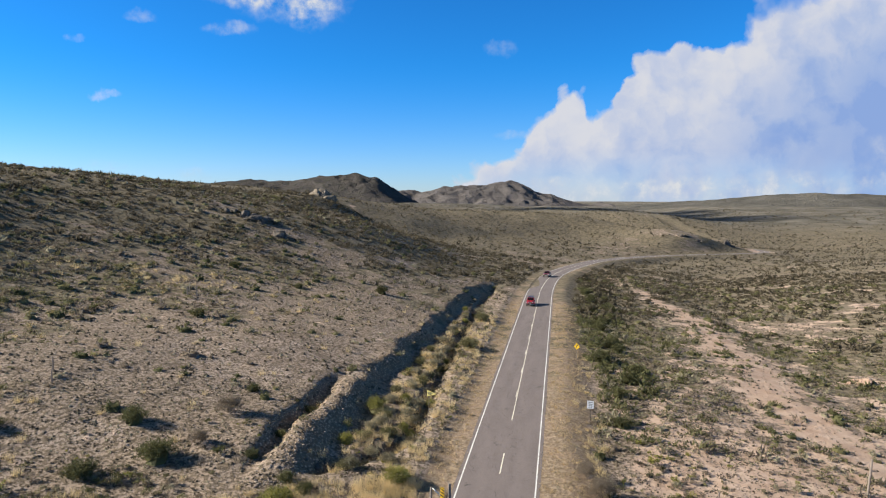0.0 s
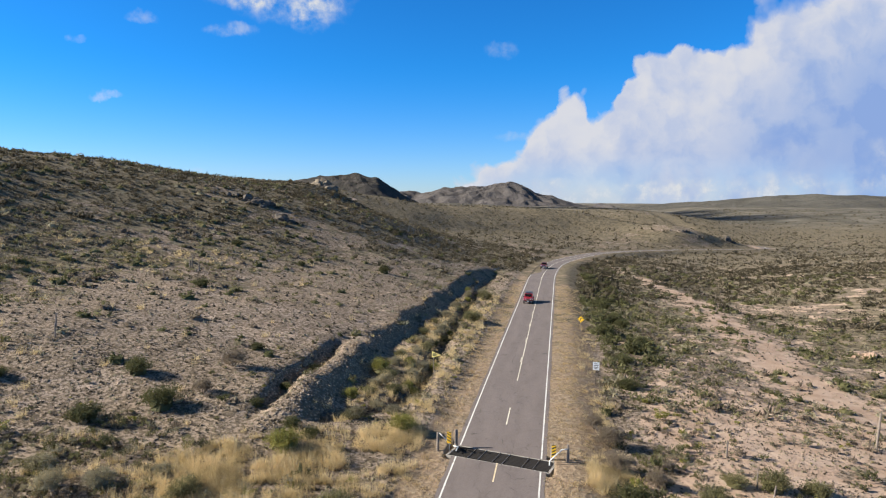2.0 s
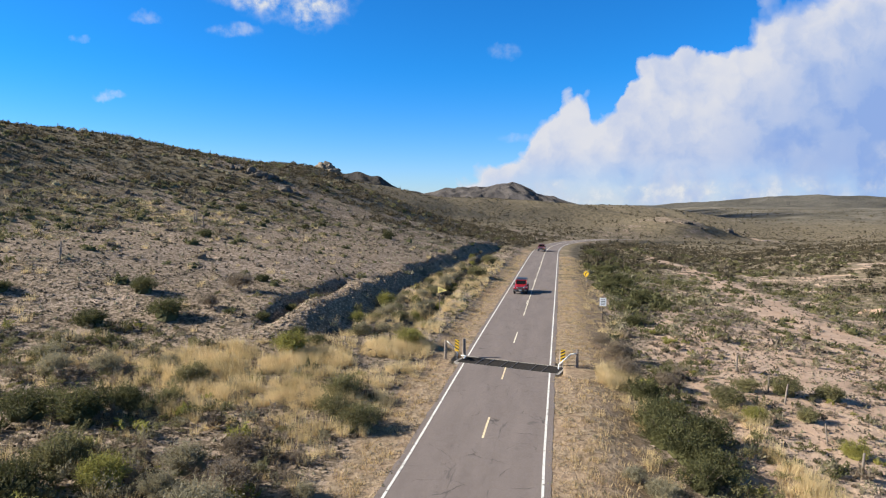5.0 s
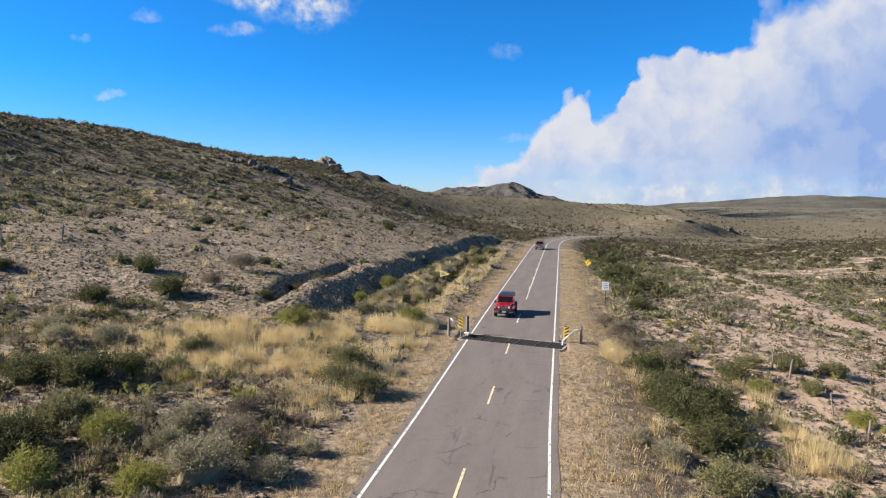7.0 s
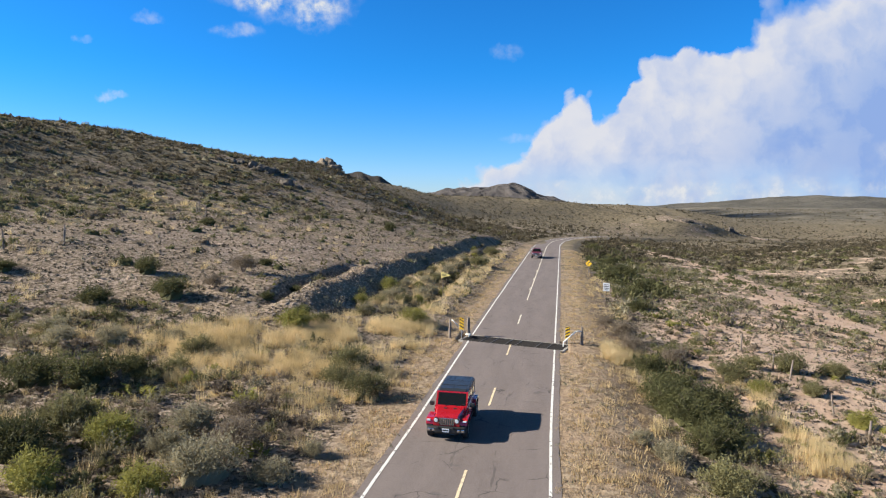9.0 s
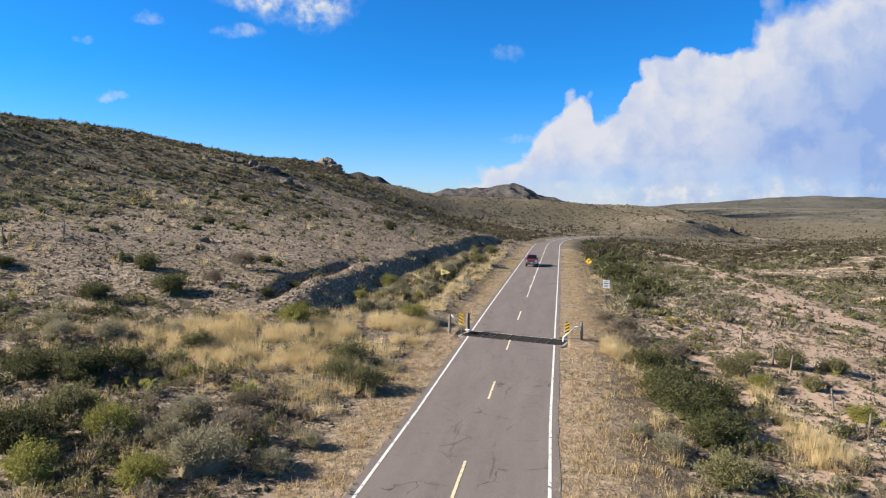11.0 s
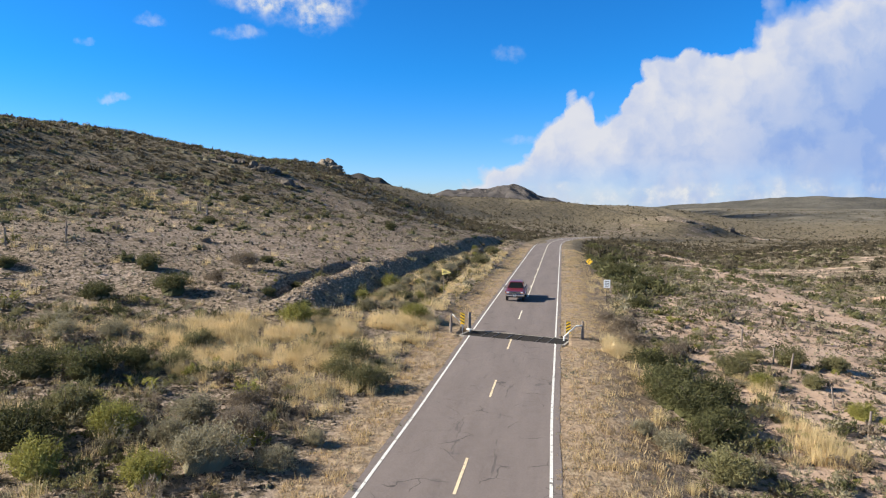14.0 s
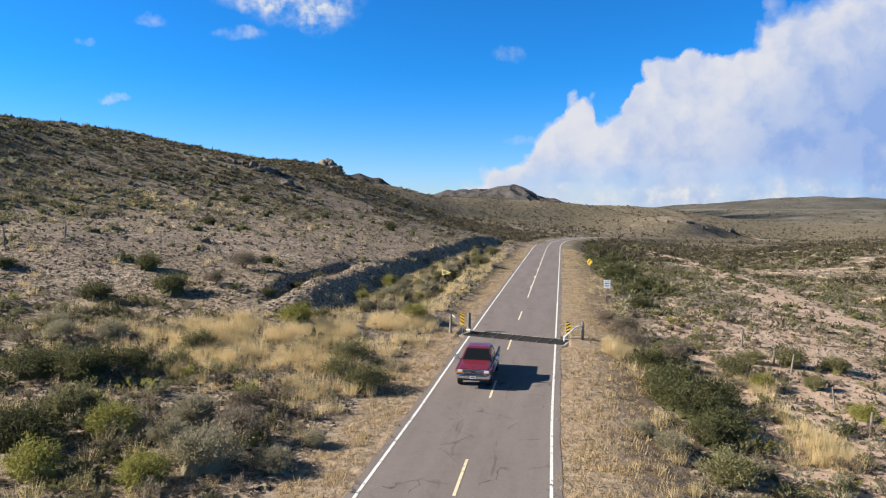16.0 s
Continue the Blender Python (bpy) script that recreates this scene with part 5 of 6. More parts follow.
def boulder(seed, size, detail=2):
    bm = bmesh.new()
    bmesh.ops.create_icosphere(bm, subdivisions=detail, radius=1.0)
    o = Vector((seed * 3.7, seed * 1.3, seed * 2.1))
    for v in bm.verts:
        n = noise.noise(v.co * 0.9 + o) * 0.6 + noise.noise(v.co * 2.3 + o) * 0.35
        v.co *= 1 + n
        v.co = Vector([0.35 * round(c / 0.35) * 0.45 + c * 0.55 for c in v.co])
        v.co = Vector((v.co.x * size[0], v.co.y * size[1], v.co.z * size[2]))
    return bm


def outcrop(cx, cy, wide, deep, tall, n, seed, label, material):
    r = random.Random(seed)
    for k in range(n):
        a = r.uniform(0, 6.28)
        d = r.uniform(0, 1) ** 0.7
        x, y = cx + math.cos(a) * d * wide, cy + math.sin(a) * d * deep
        s = tall * r.uniform(0.4, 1.0) * (1.15 - 0.6 * d)
        ob = part("boulder", boulder(seed + k, (s * r.uniform(0.9, 1.7), s * r.uniform(0.8, 1.4), s)), material)
        ob.matrix_basis = pose(x, y, float(height(x, y)) + 0.25 * s, r.uniform(-20, 20), r.uniform(-20, 20), r.uniform(0, 360))
        tagged(ob, label, "rock", "rock outcrop on the hill")


def gully_stones():
    """Loose stones on the lip and spur of the gully and over the bare slope."""
    r = np.random.default_rng(17)
    n = 1900
    y = 11 + 139 * r.uniform(0, 1, n) ** 1.8
    x = bank_x(y) + r.normal(-0.1, 1.1, n)
    kinds = []
    for s in range(6):
        bm = boulder(40 + s, (1, 1, 0.7), 1)
        bmesh.ops.triangulate(bm, faces=bm.faces)
        bm.verts.ensure_lookup_table()
        kinds.append((np.array([v.co[:] for v in bm.verts]), np.array([[v.index for v in f.verts] for f in bm.faces])))
        bm.free()
    size = 0.035 + 0.15 * r.uniform(0, 1, n) ** 3.5
    spread_over("gully_stones", "loose grey stones along the gully bank", "stones", M_ROCK, kinds, x, y, size, sink=-0.02)
    y = 17 + 120 * r.uniform(0, 1, 1100) ** 1.7
    x = ditch_x(y) + r.normal(0, 0.75, 1100)
    spread_over("channel_stones", "dark grey rubble on the bed of the channel", "stones", M_DARKROCK, kinds, x, y, 0.06 + 0.26 * r.uniform(0, 1, 1100) ** 2.5, sink=0.0)
    x, y = sample(2600, 18, 90)
    keep = clear_of_road(x, y)
    x, y = x[keep], y[keep]
    spread_over("loose_stones", "pale stones strewn over the bare ground", "stones", M_ROCK, kinds[:2], x, y, 0.04 + 0.17 * r.uniform(0, 1, len(x)) ** 4, sink=0.0)


cattle_guard()
object_marker(-4.15, 13.75, 0.72, -1, -0.4)
object_marker(4.43, 13.15, 0.42, 1, -0.5)
wooden_post(-3.72, 14.7, 2.35, 0.15, 0, "square grey wooden post behind a striped marker")
wooden_post(4.30, 13.75, 2.1, 0.15, 0, "square grey wooden post behind a striped marker")
wooden_post(-5.15, 13.9, 1.55, 0.11)
wooden_post(5.55, 13.45, 1.45, 0.12)
wing([(4.08, 12.55, -0.45), (4.12, 12.6, 0.30), (5.05, 13.15, 1.06), (5.50, 13.35, 1.08)], "white painted pipe rail slanting up beside the cattle guard")
wing([(-4.15, 14.3, 0.35), (-4.45, 14.05, 0.95), (-5.0, 13.9, 1.48)], "white painted pipe rail slanting up beside dry grass")
wing([(-3.95, 14.85, 0.12), (-3.5, 14.4, 0.22), (-3.55, 13.6, 0.20)], "low bent pipe at the end of the cattle guard")
white_sign()
curve_sign()
pennant_sign()
for x, y, tall, r, lean in ((-57.8, 64.8, 1.9, 0.10, 0), (-58.9, 67.3, 2.1, 0.10, 3), (-56.4, 65.4, 1.9, 0.10, -2), (-57.5, 56.6, 1.4, 0.09, 4), (-49.0, 23.5, 1.5, 0.08, 0), (-49.6, 16.1, 1.8, 0.08, -3),
                           (-46.6, 20.5, 1.4, 0.07, 2), (20.2, 14.8, 1.3, 0.06, 0), (20.6, 12.2, 1.5, 0.07, 6), (20.5, 3.9, 1.4, 0.05, -8), (20.7, -0.4, 1.15, 0.075, 3), (35.3, 30.0, 3.8, 0.11, 4), (19.4, 21.0, 1.5, 0.08, 0)):
    wooden_post(x, y, tall, r, lean)
outcrop(-92, 228, 5.5, 3.0, 3.4, 14, 61, "weathered tan boulder on the hill crest", M_CREST)
outcrop(-80, 133, 9.5, 3.5, 1.3, 24, 82, "dark weathered rock of a hillside ledge", M_DARKROCK)
outcrop(-68, 126, 4.0, 2.0, 1.1, 8, 97, "dark weathered rock of a hillside ledge", M_DARKROCK)
outcrop(92, 440, 14, 5.0, 1.6, 9, 120, "dark weathered rock of a distant knoll", M_DARKROCK)
outcrop(124, 468, 8, 5.0, 2.2, 8, 131, "dark rock of a road cut beside the bend", M_DARKROCK)
outcrop(55.0, 79.5, 2.8, 0.9, 0.9, 8, 140, "pinkish eroded earth bank at the wash", M_PINKBANK)
gully_stones()


# ---- vehicles ----
M_RED = plain("glossy_red_paint", (0.44, 0.010, 0.020), 0.28, 0.0, 0.04, 3, 0, 0.8)
M_MAROON = plain("faded_maroon_paint", (0.165, 0.018, 0.032), 0.36, 0.0, 0.12, 3, 0.02, 0.5)
M_SILVER = plain("dull_silver_paint", (0.40, 0.38, 0.37), 0.4, 0.3, 0.1, 4, 0.02, 0.3)
M_HARDTOP = plain("black_hardtop", (0.030, 0.034, 0.040), 0.38, 0, 0.12, 6, 0.1)
M_TRIM = plain("black_plastic_trim", (0.022, 0.022, 0.023), 0.6, 0, 0.15, 9, 0.15)
M_RUBBER = plain("tyre_rubber", (0.020, 0.019, 0.019), 0.85, 0, 0.2, 12, 0.3)
M_ALLOY = plain("grey_alloy", (0.45, 0.45, 0.46), 0.3, 0.9, 0.08, 10, 0)
M_CHROME = plain("chrome", (0.72, 0.72, 0.73), 0.14, 1.0, 0.05, 8, 0)
M_PLATE = plain("white_number_plate", (0.72, 0.74, 0.76), 0.5, 0, 0.04, 20, 0)
M_LENS = plain("headlight_lens", (0.78, 0.80, 0.82), 0.12, 0.0, 0.05, 20, 0, 1.0)
M_AMBER = plain("amber_lens", (0.75, 0.26, 0.03), 0.2, 0, 0.05, 20, 0, 1.0)
M_REDLENS = plain("red_lens", (0.45, 0.015, 0.015), 0.2, 0, 0.05, 20, 0, 1.0)
M_SEAT = plain("dark_seat_cloth", (0.05, 0.047, 0.045), 0.9, 0, 0.2, 8, 0.2)


def glass_material():
    m, t, b = shader("tinted_window_glass", 0.04)
    b.inputs["Base Color"].default_value = (0.012, 0.014, 0.016, 1)
    b.inputs["Transmission Weight"].default_value = 0.12
    b.inputs["IOR"].default_value = 1.5
    return m


M_GLASS = glass_material()


def loft(bm, rings, close=True):
    """Skin between rings of equally many points; the ends are capped."""
    rows = [[bm.verts.new(p) for p in ring] for ring in rings]
    n = len(rows[0])
    for a, b in zip(rows[:-1], rows[1:]):
        for i in range(n if close else n - 1):
            j = (i + 1) % n
            bm.faces.new((a[i], a[j], b[j], b[i]))
    bm.faces.new(rows[0][::-1])
    bm.faces.new(rows[-1])
    bmesh.ops.recalc_face_normals(bm, faces=bm.faces)


def section(half, low, high, y, edge=0.06, top=None):
    """A rounded box-like cross-section of a body at y, narrower at its top."""
    top = half if top is None else top
    return [(-half + edge, y, low), (half - edge, y, low), (half, y, low + edge), (top, y, high - edge), (top - edge, y, high), (-top + edge, y, high), (-top, y, high - edge), (-half, y, low + edge)]


def ring_part(name, r0, r1, width, material, parent, label="", sides=28, lip=0.04):
    """A wheel-like ring about the x axis."""
    prof = [(-width / 2, r0), (-width / 2, r1 - lip), (-width / 2 + lip * 0.8, r1), (width / 2 - lip * 0.8, r1), (width / 2, r1 - lip), (width / 2, r0)]
    v, f, n = [], [], len(prof)
    for k in range(sides):
        a = 2 * math.pi * k / sides
        v += [(x, r * math.cos(a), r * math.sin(a)) for x, r in prof]
    for k in range(sides):
        for i in range(n):
            j = (i + 1) % n
            f.append((k * n + i, k * n + j, ((k + 1) % sides) * n + j, ((k + 1) % sides) * n + i))
    ob = new(name, mesh_of(name, v, f, material))
    ob.parent = parent
    if label:
        ob["label"] = label
    return ob


def wheel(parent, x, y, r, width, spokes, side, rim_mat, label):
    """A hub that turns, with its tyre and spoked rim."""
    bm = bmesh.new()
    tube(bm, (-width * 0.3, 0, 0), (width * 0.36 * side, 0, 0), r * 0.16, r * 0.13, 14)
    hub = part("wheel", bm, rim_mat, parent, label)
    hub.matrix_basis = pose(x, y, r)
    ring_part("tyre", r * 0.60, r, width, M_RUBBER, hub, "black all-terrain tyre", 30)
    rim = ring_part("rim", r * 0.52, r * 0.62, width * 0.86, rim_mat, hub, "grey metal rim", 24, 0.015)
    for k in range(spokes):
        bm = bmesh.new()
        box(bm, (width * 0.30, -0.045, r * 0.10), (width * 0.40, 0.045, r * 0.56), 0.008)
        bmesh.ops.transform(bm, matrix=Matrix.Rotation(2 * math.pi * k / spokes, 4, "X") @ Matrix.Diagonal((side, 1, 1, 1)), verts=bm.verts)
        bmesh.ops.recalc_face_normals(bm, faces=bm.faces)
        part("spoke", bm, rim_mat, hub)
    bm = bmesh.new()
    tube(bm, (0.0, 0, 0), (width * 0.12 * side, 0, 0), r * 0.50, None, 20)
    part("brake_disc", bm, M_TRIM, hub)
    return hub


def piece(name, material, parent, lo, hi, bevel=0.0, label="", m=None):
    bm = bmesh.new()
    box(bm, lo, hi, bevel, m)
    return part(name, bm, material, parent, label)


def outline(name, material, parent, pts, lo, hi, axis="x", bevel=0.0, label=""):
    bm = bmesh.new()
    slab(bm, pts, lo, hi, axis, bevel)
    return part(name, bm, material, parent, label)


def lamp_round(name, x, y, z, r, material, parent, label, depth=0.05):
    bm = bmesh.new()
    tube(bm, (x, y, z), (x, y - depth, z), r, r * 0.86, 18)
    return part(name, bm, material, parent, label)


def pane(name, corners, parent, label="", material=None, thick=0.012):
    """A flat pane with thickness between four corners."""
    bm = bmesh.new()
    c = [Vector(p) for p in corners]
    n = (c[1] - c[0]).cross(c[3] - c[0]).normalized() * thick
    loft(bm, [[p for p in c], [p + n for p in c]])
    return part(name, bm, material or M_GLASS, parent, label)


def jeep():
    """A four-door off-road car, its nose towards -y, wheels on z = 0."""
    ob = empty("off_road_car", Matrix(), "bright red four-door off-road car with a black hard top", "car")
    R = 0.41
    bm = bmesh.new()
    loft(bm, [section(0.74, 0.50, 1.10, -1.02, 0.05), section(0.78, 0.48, 1.13, -0.75, 0.05), section(0.79, 0.48, 1.14, 1.9, 0.05), section(0.77, 0.52, 1.13, 2.06, 0.05)])
    part("body", bm, M_RED, ob)
    bm = bmesh.new()
    loft(bm, [section(0.56, 0.62, 1.06, -2.02, 0.06, 0.53), section(0.60, 0.60, 1.10, -1.8, 0.07, 0.57), section(0.70, 0.58, 1.15, -1.0, 0.07, 0.67), section(0.73, 0.58, 1.16, -0.72, 0.07, 0.70)])
    hood = part("hood", bm, M_RED, ob)
    piece("hood_vent", M_TRIM, hood, (-0.30, -1.12, 1.145), (-0.14, -0.98, 1.158), 0.004, "black hood vent")
    piece("hood_vent", M_TRIM, hood, (0.14, -1.12, 1.145), (0.30, -0.98, 1.158), 0.004, "black hood vent")
    for s in (-1, 1):
        piece("hood_latch", M_TRIM, hood, (s * 0.60 - 0.02, -1.72, 0.98), (s * 0.60 + 0.02, -1.62, 1.07), 0.006, "black hood latch")
    # grille with seven slots
    grille = outline("grille", M_RED, ob, [(-0.60, 0.66), (0.60, 0.66), (0.62, 0.95), (0.52, 1.07), (-0.52, 1.07), (-0.62, 0.95)], -2.10, -2.00, "y", 0.02)
    for k in range(7):
        x = (k - 3) * 0.098
        piece("slot_surround", M_CHROME, grille, (x - 0.042, -2.118, 0.70), (x + 0.042, -2.098, 1.03), 0.012, "bright silver slot surround")
        piece("slot", M_TRIM, grille, (x - 0.024, -2.124, 0.725), (x + 0.024, -2.112, 1.005), 0.008, "dark grille slot")
    for s in (-1, 1):
        ring = lamp_round("headlight", s * 0.47, -2.085, 0.925, 0.125, M_TRIM, ob, "round headlight in a dark ring")
        lamp_round("lens", s * 0.47, -2.12, 0.925, 0.098, M_LENS, ring, "clear glass lens", 0.04)
    # bumper
    bumper = outline("front_bumper", M_TRIM, ob, [(-0.90, -2.10), (-0.82, -2.24), (-0.45, -2.32), (0.45, -2.32), (0.82, -2.24), (0.90, -2.10), (0.90, -2.02), (-0.90, -2.02)], 0.42, 0.66, "z", 0.03, "black plastic front bumper")
    for s in (-1, 1):
        fog = outline("fog_light_bezel", M_CHROME, bumper, [(s * 0.50, 0.485), (s * 0.82, 0.50), (s * 0.84, 0.60), (s * 0.52, 0.59)], -2.315, -2.20, "y", 0.012, "silver fog light bezel")
        lamp_round("fog_light", s * 0.66, -2.305, 0.545, 0.05, M_TRIM, fog, "small dark fog light", 0.03)
        piece("tow_hook", M_TRIM, bumper, (s * 0.34 - 0.025, -2.38, 0.60), (s * 0.34 + 0.025, -2.28, 0.70), 0.012)
    plate = piece("number_plate", M_PLATE, bumper, (-0.16, -2.345, 0.47), (0.16, -2.325, 0.63), 0.004, "white number plate")
    piece("plate_bar", M_TRIM, plate, (-0.12, -2.349, 0.53), (0.12, -2.3455, 0.58), 0, "dark bar of writing")
    piece("skid_plate", M_TRIM, ob, (-0.55, -2.2, 0.34), (0.55, -1.6, 0.44), 0.03)
    # flares over the four wheels
    for s in (-1, 1):
        for front, y0 in ((True, -1.52), (False, 1.48)):
            pts = [(y0 - 0.56, 0.72), (y0 - 0.50, 0.90), (y0 - 0.36, 0.97), (y0 + 0.40, 0.97), (y0 + 0.56, 0.80), (y0 + 0.60, 0.62), (y0 + 0.52, 0.62), (y0 + 0.46, 0.76), (y0 + 0.34, 0.90), (y0 - 0.32, 0.90), (y0 - 0.44, 0.84), (y0 - 0.50, 0.70)]
            flare = outline("fender_flare", M_RED, ob, pts, min(s * 0.52, s * 0.94), max(s * 0.52, s * 0.94), "x", 0.015, "red fender flare")
            outline("flare_trim", M_TRIM, flare, [(p, q - 0.055) for p, q in pts[:6]] + [(p, q - 0.02) for p, q in pts[6:]], min(s * 0.66, s * 0.92), max(s * 0.66, s * 0.92), "x", 0.01, "black inner flare lip")
            if front:
                piece("turn_signal", M_LENS, flare, (s * 0.82 - 0.08, y0 - 0.575, 0.86), (s * 0.82 + 0.08, y0 - 0.47, 0.925), 0.01, "pale running light on the flare")
            wheel(ob, s * 0.80, y0, R, 0.27, 5, s, M_ALLOY, "dark alloy wheel")
    # windscreen frame and glass
    lean = [(-0.78, 1.13), (-0.72, 1.13), (-0.34, 1.76), (-0.42, 1.76)]
    bm = bmesh.new()
    for s in (-1, 1):
        a = min(s * 0.74, s * 0.66)
        slab(bm, lean, a, a + 0.08, "x")
    slab(bm, [(-0.45, 1.70), (-0.37, 1.70), (-0.34, 1.77), (-0.42, 1.77)], -0.74, 0.74, "x")
    slab(bm, [(-0.80, 1.12), (-0.70, 1.12), (-0.655, 1.20), (-0.745, 1.20)], -0.74, 0.74, "x")
    shield = part("windscreen_frame", bm, M_RED, ob, "red windscreen frame")
    pane("windscreen", [(-0.66, -0.735, 1.20), (0.66, -0.735, 1.20), (0.66, -0.44, 1.70), (-0.66, -0.44, 1.70)], shield, "dark windscreen")
    for x in (-0.28, 0.22):
        bm = bmesh.new()
        tube(bm, (x, -0.765, 1.19), (x + 0.40, -0.72, 1.27), 0.009, None, 6)
        part("wiper", bm, M_TRIM, shield, "black wiper")
    # hard top
    bm = bmesh.new()
    loft(bm, [section(0.70, 1.72, 1.80, -0.42, 0.03, 0.66), section(0.72, 1.74, 1.85, -0.20, 0.04, 0.68), section(0.73, 1.74, 1.87, 0.9, 0.04, 0.69), section(0.72, 1.72, 1.85, 2.02, 0.04, 0.68)])
    roof = part("hard_top", bm, M_HARDTOP, ob, "black hard top")
    for y in (0.32, 1.05):
        piece("roof_seam", M_TRIM, roof, (-0.66, y - 0.012, 1.86), (0.66, y + 0.012, 1.874), 0.003)
    piece("roof_seam", M_TRIM, roof, (-0.012, -0.18, 1.853), (0.012, 0.31, 1.868), 0.003)
    for x in (-0.48, -0.24, 0.24, 0.48):
        piece("roof_rib", M_HARDTOP, roof, (x - 0.05, 1.12, 1.858), (x + 0.05, 1.92, 1.876), 0.006)
    for s in (-1, 1):
        a, b = sorted((s * 0.68, s * 0.735))
        outline("pillar", M_RED, ob, [(0.33, 1.13), (0.45, 1.13), (0.43, 1.76), (0.35, 1.76)], a, b, "x", 0.006, "red door pillar")
        outline("pillar", M_HARDTOP, ob, [(1.10, 1.13), (1.24, 1.13), (1.22, 1.76), (1.12, 1.76)], a, b, "x", 0.006, "black rear pillar")
        outline("pillar", M_HARDTOP, ob, [(1.90, 1.13), (2.05, 1.13), (2.02, 1.76), (1.90, 1.76)], a, b, "x", 0.006, "black rear pillar")
        for y0, y1 in ((-0.70, 0.34), (0.38, 1.14)):
            a, b = sorted((s * 0.775, s * 0.805))
            door = outline("door", M_RED, ob, [(y0 + 0.02, 0.56), (y1 - 0.02, 0.56), (y1 - 0.01, 1.12), (y0 + 0.02, 1.12)], a, b, "x", 0.02, "red side door")
            a, b = sorted((s * 0.80, s * 0.83))
            piece("door_handle", M_TRIM, door, (a, y1 - 0.22, 0.98), (b, y1 - 0.08, 1.02), 0.008, "black door handle")
            piece("hinge", M_TRIM, door, (a, y0 + 0.0, 0.92), (b, y0 + 0.10, 0.97), 0.006)
            piece("hinge", M_TRIM, door, (a, y0 + 0.0, 0.66), (b, y0 + 0.10, 0.71), 0.006)
        x = s * 0.715
        pane("side_window", [(x, -0.62, 1.16), (x, 0.33, 1.16), (x, 0.35, 1.73), (x, -0.33, 1.73)], ob, "dark side window")
        pane("side_window", [(x, 0.45, 1.16), (x, 1.10, 1.16), (x, 1.12, 1.73), (x, 0.43, 1.73)], ob, "dark side window")
        pane("side_window", [(x, 1.24, 1.16), (x, 1.90, 1.16), (x, 1.90, 1.73), (x, 1.22, 1.73)], ob, "dark side window")
        a, b = sorted((s * 0.84, s * 1.06))
        piece("mirror", M_TRIM, ob, (a, -0.66, 1.12), (b, -0.52, 1.30), 0.03, "black door mirror")
        piece("rock_rail", M_TRIM, ob, (min(s * 0.74, s * 0.84), -0.86, 0.40), (max(s * 0.74, s * 0.84), 0.86, 0.49), 0.02, "black sill")
        piece("tail_light", M_REDLENS, ob, (s * 0.70 - 0.07, 2.03, 0.86), (s * 0.70 + 0.07, 2.12, 1.10), 0.015, "red tail light")
        piece("seat", M_SEAT, ob, (s * 0.36 - 0.23, 0.02, 0.62), (s * 0.36 + 0.23, 0.20, 1.42), 0.05, "dark front seat")
    pane("rear_window", [(-0.62, 2.035, 1.17), (0.62, 2.035, 1.17), (0.60, 2.02, 1.72), (-0.60, 2.02, 1.72)], ob, "dark rear window")
    piece("tailgate", M_RED, ob, (-0.62, 2.05, 0.56), (0.62, 2.09, 1.12), 0.015)
    piece("rear_bumper", M_TRIM, ob, (-0.86, 2.06, 0.44), (0.86, 2.24, 0.62), 0.03, "black rear bumper")
    spare = ring_part("spare_tyre", 0.24, R, 0.25, M_RUBBER, ob, "spare tyre on the tailgate", 28)
    spare.matrix_basis = pose(0, 2.24, 0.98, 0, 0, 90)
    piece("underbody", M_TRIM, ob, (-0.62, -1.95, 0.36), (0.62, 2.0, 0.56), 0.03, "dark chassis")
    piece("dashboard", M_TRIM, ob, (-0.66, -0.66, 1.02), (0.66, -0.40, 1.19), 0.03)
    bm = bmesh.new()
    tube(bm, (0.72, -0.86, 1.08), (0.74, -0.80, 1.85), 0.006, 0.003, 6)
    part("antenna", bm, M_TRIM, ob)
    return ob


